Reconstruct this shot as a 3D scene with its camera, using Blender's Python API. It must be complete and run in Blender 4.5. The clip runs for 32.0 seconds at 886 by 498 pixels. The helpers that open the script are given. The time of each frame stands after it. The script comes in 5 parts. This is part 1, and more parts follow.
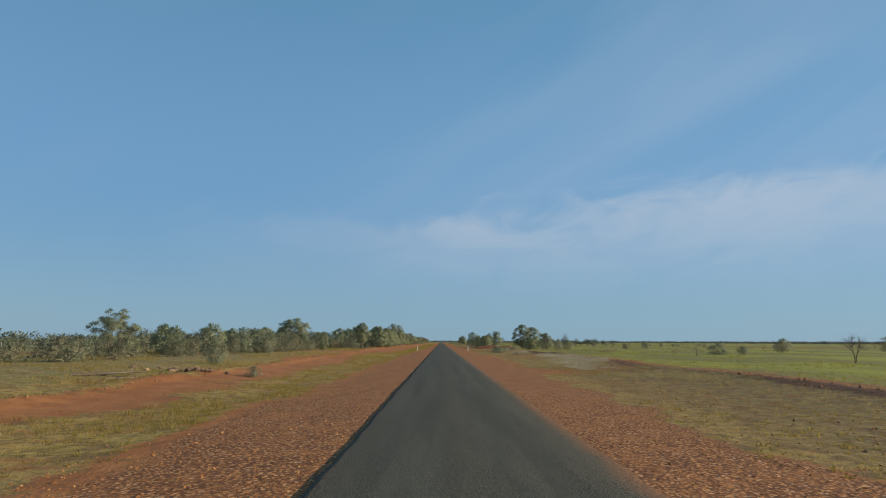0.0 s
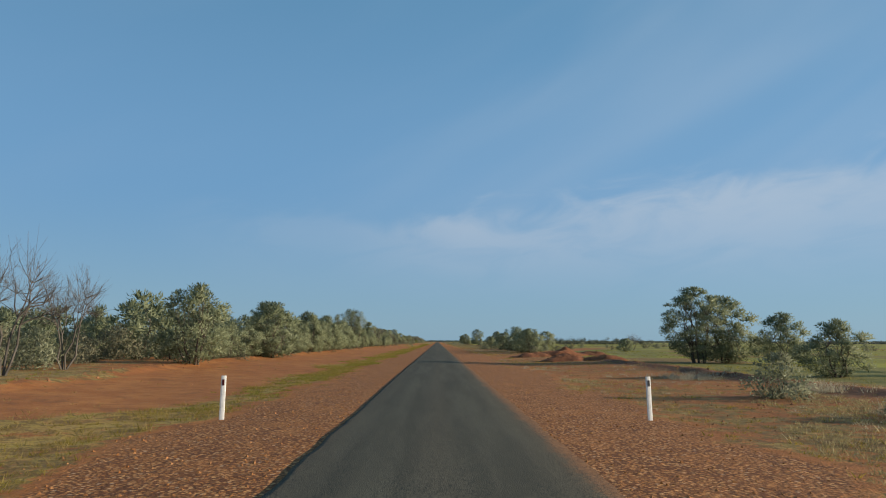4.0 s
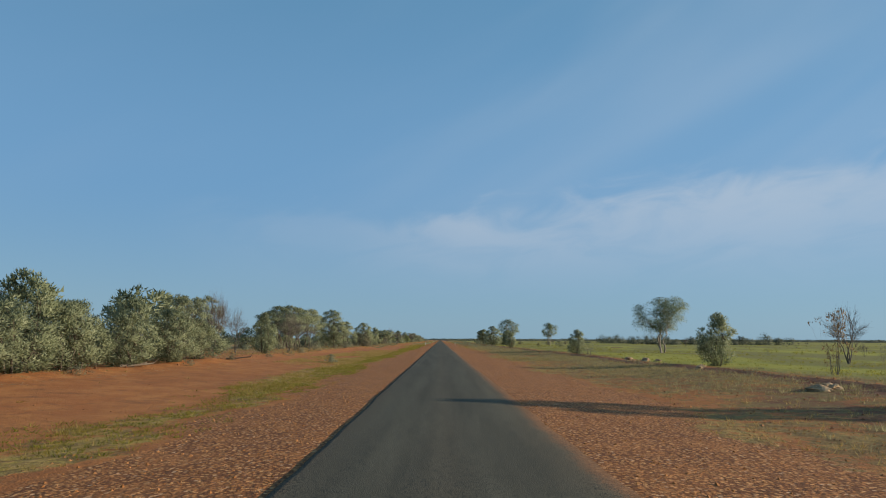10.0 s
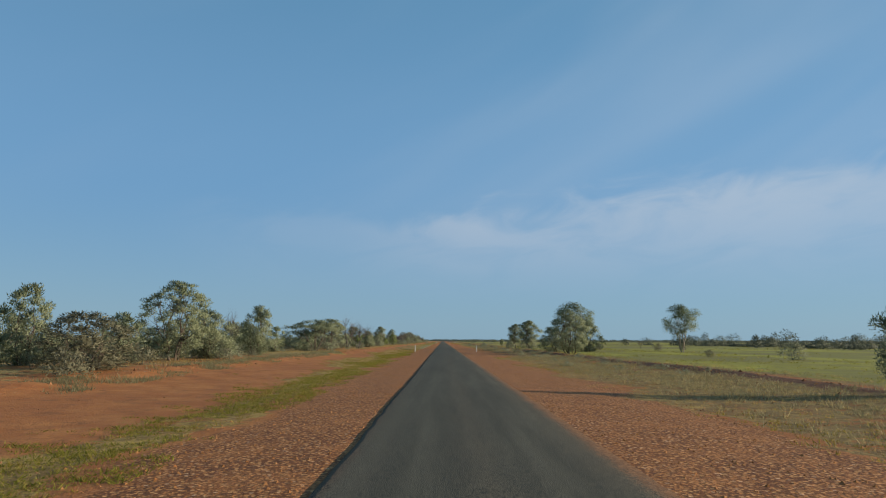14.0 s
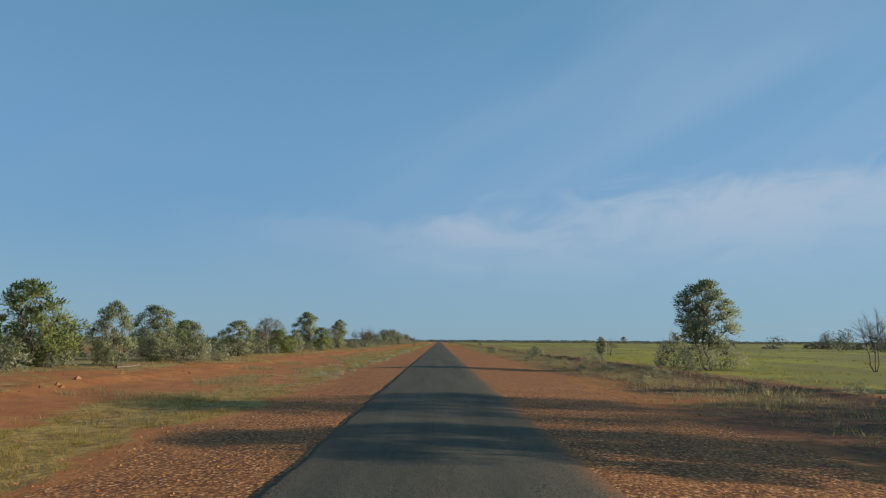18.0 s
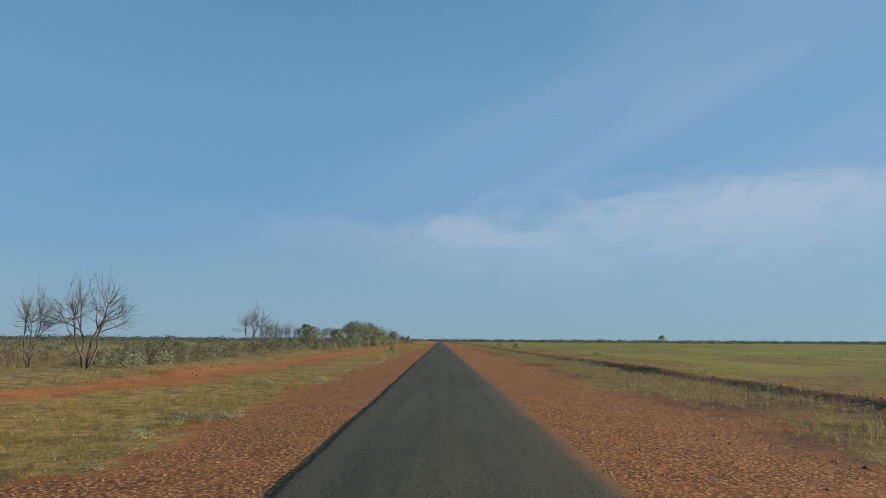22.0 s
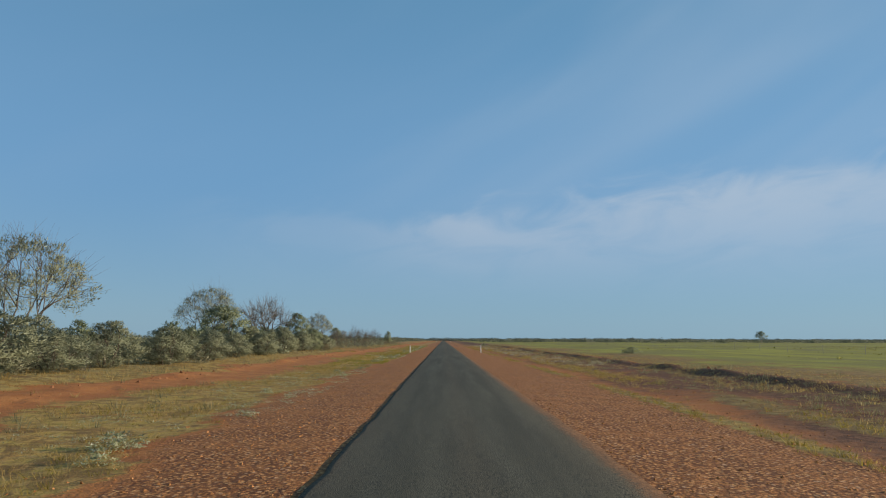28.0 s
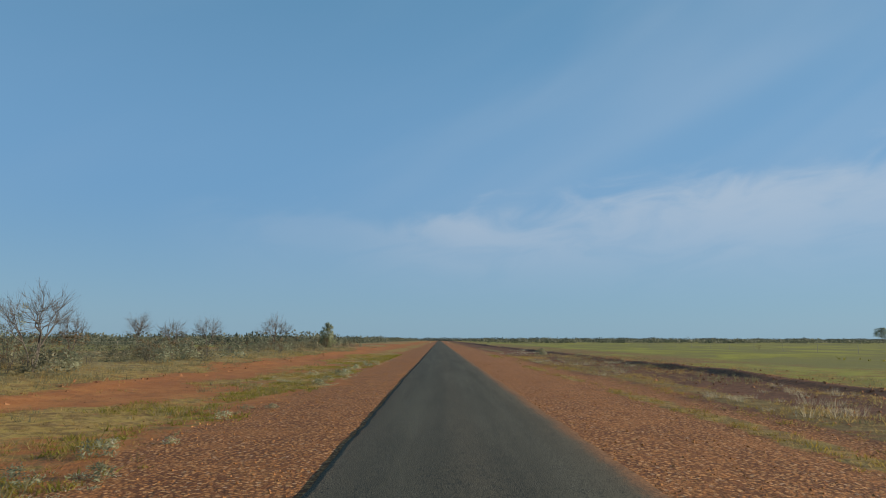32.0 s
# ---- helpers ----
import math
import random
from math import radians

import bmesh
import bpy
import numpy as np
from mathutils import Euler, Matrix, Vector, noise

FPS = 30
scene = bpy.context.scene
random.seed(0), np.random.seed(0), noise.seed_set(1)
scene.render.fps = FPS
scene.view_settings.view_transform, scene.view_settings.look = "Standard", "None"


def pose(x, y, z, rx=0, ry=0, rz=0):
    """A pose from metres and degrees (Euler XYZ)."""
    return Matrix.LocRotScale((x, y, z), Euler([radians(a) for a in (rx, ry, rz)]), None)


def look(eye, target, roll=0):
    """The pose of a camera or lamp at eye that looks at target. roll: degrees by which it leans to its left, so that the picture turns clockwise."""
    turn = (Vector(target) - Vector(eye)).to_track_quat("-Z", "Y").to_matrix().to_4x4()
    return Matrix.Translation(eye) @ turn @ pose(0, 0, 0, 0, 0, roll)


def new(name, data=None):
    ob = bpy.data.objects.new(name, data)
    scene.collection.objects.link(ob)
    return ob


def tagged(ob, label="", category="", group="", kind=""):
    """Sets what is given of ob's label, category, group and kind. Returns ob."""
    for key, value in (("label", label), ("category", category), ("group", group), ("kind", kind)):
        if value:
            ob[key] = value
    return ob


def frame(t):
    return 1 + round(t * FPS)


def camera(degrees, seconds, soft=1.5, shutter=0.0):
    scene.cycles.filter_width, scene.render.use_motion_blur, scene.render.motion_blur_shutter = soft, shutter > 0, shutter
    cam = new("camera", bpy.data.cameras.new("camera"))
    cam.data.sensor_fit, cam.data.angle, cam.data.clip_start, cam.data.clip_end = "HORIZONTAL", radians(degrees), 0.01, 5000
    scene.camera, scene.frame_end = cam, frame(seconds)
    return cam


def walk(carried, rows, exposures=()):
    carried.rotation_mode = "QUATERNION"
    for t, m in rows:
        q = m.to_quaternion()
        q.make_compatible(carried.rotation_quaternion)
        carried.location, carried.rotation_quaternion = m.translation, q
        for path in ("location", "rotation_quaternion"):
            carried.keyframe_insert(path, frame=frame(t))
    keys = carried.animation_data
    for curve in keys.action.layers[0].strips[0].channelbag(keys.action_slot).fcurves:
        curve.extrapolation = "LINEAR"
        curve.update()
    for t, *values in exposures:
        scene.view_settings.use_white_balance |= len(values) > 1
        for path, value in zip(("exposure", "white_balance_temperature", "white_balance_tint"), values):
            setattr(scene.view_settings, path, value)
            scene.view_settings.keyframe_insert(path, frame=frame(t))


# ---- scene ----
# The camera rides in a car along a dead straight single-lane outback road: x across, y along the road.
cam = camera(70.0, 32.0, soft=1.0, shutter=0.02)
SPEED = 26.0
# seconds, place across the road, eye height, yaw, pitch, lean
ROWS = [
    (0.0, -0.40, 1.60, -0.20, 8.33, -0.17),
    (1.0, -0.34, 1.60, -0.36, 8.33, -0.17),
    (2.0, -0.08, 1.60, -0.46, 8.31, -0.18),
    (3.0, 0.00, 1.60, -0.41, 8.33, -0.18),
    (3.5, 0.00, 1.60, -0.50, 8.33, -0.18),
    (5.5, 0.02, 1.60, -0.31, 8.13, -0.19),
    (6.0, 0.02, 1.60, -0.20, 8.18, -0.19),
    (7.0, -0.18, 1.60, -0.20, 8.18, -0.20),
    (8.0, -0.05, 1.60, -0.20, 8.18, -0.20),
    (9.0, -0.07, 1.60, -0.20, 8.18, -0.21),
    (10.0, -0.08, 1.60, -0.26, 8.16, -0.21),
    (11.0, -0.18, 1.60, -0.05, 8.18, -0.21),
    (12.0, -0.29, 1.60, -0.10, 8.18, -0.22),
    (13.0, -0.40, 1.60, -0.10, 8.18, -0.22),
    (14.0, -0.53, 1.60, -0.05, 8.23, -0.23),
    (14.5, -0.50, 1.60, -0.15, 8.18, -0.23),
    (16.5, -0.28, 1.60, -0.36, 8.23, -0.31),
    (17.0, -0.20, 1.60, -0.36, 8.28, -0.34),
    (18.0, 0.01, 1.60, -0.36, 8.28, -0.34),
    (19.0, -0.07, 1.60, -0.26, 8.25, -0.34),
    (20.0, -0.10, 1.60, -0.31, 8.23, -0.34),
    (21.0, 0.05, 1.60, -0.36, 8.23, -0.34),
    (22.0, -0.11, 1.60, -0.26, 8.23, -0.34),
    (23.0, -0.09, 1.60, -0.26, 8.23, -0.34),
    (24.0, 0.10, 1.60, -0.26, 8.23, -0.34),
    (25.0, -0.06, 1.60, -0.31, 8.23, -0.34),
    (27.5, -0.38, 1.60, 0.00, 8.16, -0.17),
    (28.0, -0.39, 1.60, 0.00, 8.16, -0.16),
    (29.0, -0.44, 1.60, 0.00, 8.14, -0.15),
    (30.0, -0.57, 1.60, -0.20, 8.14, -0.14),
    (31.0, -0.58, 1.60, -0.31, 8.14, -0.13),
    (32.0, -0.42, 1.60, -0.36, 8.16, -0.12),
]
walk(cam, [(t, pose(x, SPEED * t, z, 90 + pitch, lean, yaw)) for t, x, z, yaw, pitch, lean in ROWS], [(0.0, 0.55)])

# ---- sky and sun: a low sun square to the road, off its right-hand side ----
SUN_ELEVATION, SUN_AZIMUTH = radians(15.0), radians(100.0)   # azimuth clockwise from +y
world = bpy.data.worlds.new("outback_sky")
scene.world = world
world.use_nodes = True
NT = world.node_tree
NT.nodes.clear()


def node(tree, kind, inputs=()):
    n = tree.nodes.new(kind)
    for k, v in dict(inputs).items():
        if isinstance(v, bpy.types.NodeSocket):
            tree.links.new(v, n.inputs[k])
        else:
            n.inputs[k].default_value = v
    return n


def maths(tree, op, a, b=0.0, c=0.0):
    n = tree.nodes.new("ShaderNodeMath")
    n.operation = op
    for socket, v in zip(n.inputs, (a, b, c)):
        if isinstance(v, bpy.types.NodeSocket):
            tree.links.new(v, socket)
        else:
            socket.default_value = v
    return n.outputs[0]


def ramp(tree, value, lo, hi):
    """0 below lo, 1 above hi, smooth between."""
    n = node(tree, "ShaderNodeMapRange", {"Value": value, "From Min": lo, "From Max": hi})
    n.interpolation_type = "SMOOTHSTEP"
    return n.outputs["Result"]


def mixed(tree, fac, a, b, how="MIX"):
    n = tree.nodes.new("ShaderNodeMix")
    n.data_type, n.blend_type, n.clamp_factor = "RGBA", how, True
    for i, v in ((0, fac), (6, a), (7, b)):
        if isinstance(v, bpy.types.NodeSocket):
            tree.links.new(v, n.inputs[i])
        else:
            n.inputs[i].default_value = v
    return n.outputs[2]


def fine(tree, vector, scale, detail=3.0, rough=0.55, distortion=0.0):
    return node(tree, "ShaderNodeTexNoise", {"Vector": vector, "Scale": scale, "Detail": detail, "Roughness": rough, "Distortion": distortion}).outputs["Fac"]


sky = NT.nodes.new("ShaderNodeTexSky")
sky.sky_type, sky.sun_disc, sky.sun_elevation, sky.sun_rotation = "NISHITA", False, SUN_ELEVATION, SUN_AZIMUTH
sky.altitude, sky.air_density, sky.dust_density, sky.ozone_density = 200.0, 1.0, 0.6, 3.0
way = node(NT, "ShaderNodeTexCoord").outputs["Generated"]
part_xyz = node(NT, "ShaderNodeSeparateXYZ", {0: way})
azim = maths(NT, "ARCTAN2", part_xyz.outputs[0], part_xyz.outputs[1])
elev = maths(NT, "ARCSINE", part_xyz.outputs[2])
tilted = maths(NT, "MULTIPLY_ADD", azim, -0.13, elev)
streak = node(NT, "ShaderNodeCombineXYZ", {0: maths(NT, "MULTIPLY", azim, 3.2), 1: maths(NT, "MULTIPLY", tilted, 8.5), 2: 3.1}).outputs[0]
wisps = fine(NT, streak, 2.3, 5.0, 0.52, 0.6)
slant = maths(NT, "MULTIPLY_ADD", azim, -0.42, elev)
broad = fine(NT, node(NT, "ShaderNodeCombineXYZ", {0: maths(NT, "MULTIPLY", azim, 1.3), 1: maths(NT, "MULTIPLY", slant, 4.6), 2: 7.7}).outputs[0], 1.0, 3.0, 0.5, 0.3)
# a veil of high cloud that climbs to the right and thins out towards the horizon
crest = maths(NT, "ADD", maths(NT, "MULTIPLY_ADD", maths(NT, "MAXIMUM", azim, -0.1), 0.085, 0.203),
              maths(NT, "MULTIPLY_ADD", wisps, 0.13, -0.065))
below = ramp(NT, maths(NT, "SUBTRACT", crest, elev), -0.018, 0.045)
fade = ramp(NT, elev, 0.03, 0.20)
side = maths(NT, "MULTIPLY_ADD", ramp(NT, azim, -0.18, 0.08), 0.66, maths(NT, "MULTIPLY", ramp(NT, azim, -0.46, -0.22), 0.34))
veil = maths(NT, "MULTIPLY", maths(NT, "MULTIPLY", below, fade), maths(NT, "MULTIPLY", side, maths(NT, "MULTIPLY_ADD", ramp(NT, wisps, 0.28, 0.62), 0.45, 0.55)))
thin = maths(NT, "MULTIPLY", ramp(NT, broad, 0.30, 0.80), maths(NT, "MULTIPLY", ramp(NT, elev, 0.05, 0.25), maths(NT, "MULTIPLY_ADD", ramp(NT, azim, -0.5, 0.4), 0.75, 0.25)))
cloud = maths(NT, "MULTIPLY_ADD", veil, 0.72, maths(NT, "MULTIPLY", thin, 0.34))
# the clear sky is washed with a thin blue haze, paler towards the horizon
haze = mixed(NT, ramp(NT, elev, -0.02, 0.24), (2.34, 3.96, 5.25, 1), (1.64, 3.52, 5.80, 1))
haze = mixed(NT, ramp(NT, elev, 0.24, 0.62), haze, (1.15, 2.85, 4.72, 1))
hazy = mixed(NT, 0.85, sky.outputs[0], haze)
cloudy = mixed(NT, cloud, hazy, (3.75, 4.75, 5.95, 1))
# the sky is a little lighter towards the sun's side
towards = mixed(NT, ramp(NT, azim, -0.65, 0.65), (0.955, 0.955, 0.96, 1), (1.055, 1.05, 1.045, 1))
cloudy = mixed(NT, 1.0, cloudy, towards, "MULTIPLY")
back = node(NT, "ShaderNodeBackground", {"Color": cloudy, "Strength": 0.07})
out = node(NT, "ShaderNodeOutputWorld", {"Surface": back.outputs[0]})

sun_lamp = bpy.data.lights.new("sun", "SUN")
sun_lamp.energy, sun_lamp.angle, sun_lamp.color = 4.4, radians(0.6), (1.0, 0.86, 0.66)
sun = new("sun", sun_lamp)
sun_dir = Vector((math.sin(SUN_AZIMUTH) * math.cos(SUN_ELEVATION), math.cos(SUN_AZIMUTH) * math.cos(SUN_ELEVATION), math.sin(SUN_ELEVATION)))
sun.matrix_world = look(sun_dir * 100, (0, 0, 0))

# ---- noise in numbers, for relief and for what grows where ----
LATTICE = np.random.RandomState(7).rand(512, 512)


def lump(x, y, size, seed=0):
    """Smooth noise in 0..1 with lumps of about that size."""
    u, v = np.asarray(x) / size + 17.3 * seed, np.asarray(y) / size + 9.1 * seed
    i, j = np.floor(u).astype(int), np.floor(v).astype(int)
    a, b = u - i, v - j
    a, b = a * a * (3 - 2 * a), b * b * (3 - 2 * b)
    g = lambda p, q: LATTICE[p % 512, q % 512]
    return (g(i, j) * (1 - a) + g(i + 1, j) * a) * (1 - b) + (g(i, j + 1) * (1 - a) + g(i + 1, j + 1) * a) * b


def step01(v, lo, hi):
    s = np.clip((v - lo) / (hi - lo), 0, 1)
    return s * s * (3 - 2 * s)


def windrow_x(y):
    """The line of the graded earth bank along the right-hand paddock."""
    return np.interp(y, [0, 100, 300, 450, 600, 850, 1100], [13.4, 14.0, 14.4, 12.8, 11.6, 13.0, 13.0]) + 0.9 * (lump(y, 0 * y, 37, 3) - 0.5)


def strip_edge(y):
    """Outer edge of the grass strip beside the left-hand shoulder."""
    return np.interp(y, [0, 90, 150, 290, 312, 335, 346, 365, 390, 440, 482, 498, 518, 538, 565, 640, 900, 1100], [9.8, 9.4, 7.2, 7.3, 9.8, 9.2, 7.0, 6.7, 6.9, 9.6, 9.8, 6.9, 7.6, 10.0, 10.4, 9.8, 9.4, 9.0])


def track_edge(y):
    """Outer edge of the bare red track beyond that strip."""
    return np.interp(y, [0, 50, 110, 160, 300, 380, 440, 530, 560, 900], [11.2, 11.6, 13.4, 14.7, 14.5, 13.6, 12.0, 12.0, 11.7, 11.6])


def height(x, y):
    """Height of the ground: crowned shoulders, a shallow table drain, slight swells."""
    x, y = np.asarray(x, float), np.asarray(y, float)
    ax = np.abs(x)
    left = np.interp(-x, [1.6, 2.05, 4.6, 6.5, 9.0, 11.8, 13.5, 15.0, 18.0, 70.0, 300.0], [-0.05, -0.035, -0.09, -0.15, -0.08, 0.04, 0.15, 0.26, 0.31, 0.31, 0.0])
    right = np.interp(x, [1.6, 2.05, 4.6, 6.5, 10.0, 13.0, 18.0, 70.0, 300.0], [-0.05, -0.035, -0.09, -0.15, -0.08, 0.04, 0.08, 0.08, 0.0])
    z = np.where(x < 0, left, right)
    amp = step01(ax, 4.0, 12.0)
    z = z + amp * (0.16 * (lump(x, y, 9.0, 1) - 0.5) + 0.05 * (lump(x, y, 2.3, 2) - 0.5)) + 0.012 * (lump(x, y, 0.7, 4) - 0.5) * step01(ax, 2.1, 3.0)
    bank = np.exp(-((x - windrow_x(y)) / 0.55) ** 2) * (0.07 + 0.30 * lump(x, y, 1.9, 5) * lump(0 * x, y, 21.0, 6) + np.interp(y, [420, 520, 600], [0.0, 0.02, 0.02]))
    bank = bank + np.exp(-((x + track_edge(y) + 0.2) / 0.5) ** 2) * 0.20 * lump(x, y, 1.9, 8)
    return z + bank


def glade(x, y):
    """An open green patch behind the first trees, 0..1."""
    return np.minimum(1.0, 1.4 * np.exp(-((x + 24.5) / 10.0) ** 2 - ((y - 115.0) / 15.0) ** 2))


def cover(x, y):
    """How much grass, paddock green, gravel and dark turned soil with painted tree shade lies at a place, each 0..1."""
    x, y = np.asarray(x, float), np.asarray(y, float)
    n1, n2, n3 = lump(x, y, 6.5, 11) - 0.5, lump(x, y, 2.1, 12) - 0.5, lump(x, y, 17.0, 13) - 0.5
    gravel = 1 - step01(np.abs(x) + 1.5 * n2 + 0.9 * n1 - np.where(x > 0, np.interp(y, [0, 120, 200, 560, 780, 820], [0.5, 0.6, 1.1, 1.2, 1.6, 3.0]), 0), 4.2, 5.2)
    l = -x
    inner = step01(l + 1.5 * n2, 4.4, 5.6)
    strip = inner * (1 - step01(l + 3.0 * n1 + 1.6 * n2, strip_edge(y) - 1.2, strip_edge(y) + 0.8))
    edge = step01(l + 3.5 * n1 + 2 * n2, track_edge(y) - 0.5, track_edge(y) + 2.0)
    open_left = np.interp(y, [0, 110, 150, 295, 315, 380, 450, 1100], [1.05, 1.0, 0.45, 0.5, 1.0, 1.0, 1.1, 1.1])
    left = strip * np.interp(y, [0, 120, 160, 240, 300, 1100], [0.85, 0.90, 0.85, 0.70, 1.0, 1.0]) * (1 - np.interp(y, [770, 810], [0.0, 1.0]) * (0.85 - 1.35 * lump(x, y * 0.45, 1.9, 17))) + edge * open_left * (0.75 + 0.8 * n3)
    beyond = step01(l, 30, 55)
    left = left * (1 - beyond) + beyond * (0.72 + 1.2 * n3 + 0.9 * (lump(x, y, 70.0, 18) - 0.5))
    w = windrow_x(y)
    bare = np.interp(y, [0, 120, 440, 520, 600, 635, 1100], [4.3, 4.8, 5.0, 5.6, 5.8, 7.4, 7.0])
    verge = step01(x + 1.6 * n2 + 1.8 * n1, bare, bare + 1.6) * (1 - step01(x + n2, w - 1.2, w - 0.2))
    paddock = step01(x + 1.5 * n2, w + 1.2, w + np.interp(y, [0, 540, 610, 700, 780, 1100], [2.6, 3.0, 42.0, 30.0, 14.0, 14.0]))
    thick = np.interp(y, [0, 62, 80, 120, 200, 260, 320, 425, 445, 490, 545, 590, 640, 720, 800, 1100], [0.95, 0.90, 0.66, 0.56, 0.58, 0.58, 0.92, 0.85, 0.36, 0.42, 0.58, 0.92, 0.95, 0.62, 0.42, 0.42])
    stubble = step01(x, w + 0.6, w + 2.0) * 0.85
    bands = 1 - np.interp(y, [600, 690], [0.0, 1.0]) * (0.75 - 1.3 * lump(x, y * 0.06, 1.5, 16)) * step01(x, 5.0, 6.5) * (1 - step01(x, w - 2.0, w))
    wheel_track = np.exp(-((x - 10.0 - 0.34 * (y - 178)) / 2.2) ** 2) * np.interp(y, [162, 176, 280, 330], [0.0, 1.0, 1.0, 0.0])
    patchy = np.clip(np.interp(y, [110, 150, 240, 290], [1.0, 0.0, 0.0, 1.0]) + 1.9 * lump(x, 0.5 * y, 9.0, 82) - 0.1, 0, 1) * (1 - wheel_track)
    late = np.interp(y, [640, 720], [0.0, 1.0])
    ribbon = np.exp(-((x - 5.6 - 0.6 * (lump(y, 0 * y, 15, 76) - 0.5)) / 0.42) ** 2) * step01(lump(x, 0.3 * y, 1.5, 78), 0.25, 0.6)
    drift = np.exp(-((x - 8.0 - 1.4 * (lump(y, 0 * y, 22, 77) - 0.5)) / 0.9) ** 2) * step01(lump(x, 0.25 * y, 1.5, 79), 0.25, 0.6)
    right = np.maximum(verge * thick * (0.95 + 0.8 * n1) * bands, stubble)
    right = np.maximum(right, late * np.maximum(1.2 * ribbon, 1.0 * drift)) * (1 - wheel_track)
    grass = np.where(x < 0, left, right)
    far_left = np.where(x < 0, step01(l, 24, 45) * np.clip(np.interp(y, [0, 420, 620], [0.45, 0.5, 0.9]) + 0.8 * (lump(x, y, 90.0, 19) - 0.5), 0, 1), 0)
    green = np.where(x > 0, paddock * np.interp(y, [0, 560, 620, 1100], [1.0, 1.0, 0.9, 0.85]) * patchy + 0.5 * late * ribbon, np.maximum(far_left, edge * (1 - beyond) * np.interp(y, [0, 40, 70, 150, 1100], [0.5, 0.45, 0.3, 0.1, 0.25])))
    green = np.where((x > w + 1.2) & (y > 560), np.maximum(green, 0.62 * step01(lump(x, 0.4 * y, 5.0, 83), 0.2, 0.6)), green)
    green = np.maximum(green, 0.95 * glade(x, y))
    # turned soil; raised round y 230-265 and 450-495 to paint in tree shade
    dark = (np.exp(-((x - w + 0.2) / 1.1) ** 2) * (0.35 + 1.1 * lump(x, y, 5.0, 14)) + 1.05 * np.exp(-((x - w + 2.8) / 3.6) ** 2) * (0.2 + np.interp(y, [640, 720], [0.0, 0.35]) + lump(x, y, 3.4, 15))) * np.interp(y, [0, 40, 60, 130, 180, 230, 265, 290, 430, 450, 495, 520, 1100], [0.9, 0.8, 0.55, 0.6, 0.55, 1.1, 1.3, 0.9, 0.9, 1.5, 1.5, 1.0, 0.9])
    return np.clip(grass, 0, 1), np.clip(green, 0, 1), np.clip(gravel - late * ribbon, 0, 1), np.clip(dark, 0, 1)


# ---- materials ----
def material(name, rough=0.8, metal=0.0):
    m = bpy.data.materials.new(name)
    m.use_nodes = True
    t = m.node_tree
    b = t.nodes["Principled BSDF"]
    b.inputs["Roughness"].default_value, b.inputs["Metallic"].default_value = rough, metal
    b.inputs["Specular IOR Level"].default_value = 0.25
    return m, t, b


def wire(tree, a, b):
    tree.links.new(a, b)


def bump(tree, b, value, strength, distance):
    n = node(tree, "ShaderNodeBump", {"Height": value, "Strength": strength, "Distance": distance})
    wire(tree, n.outputs[0], b.inputs["Normal"])


def rgb(c):
    return (*c, 1.0)


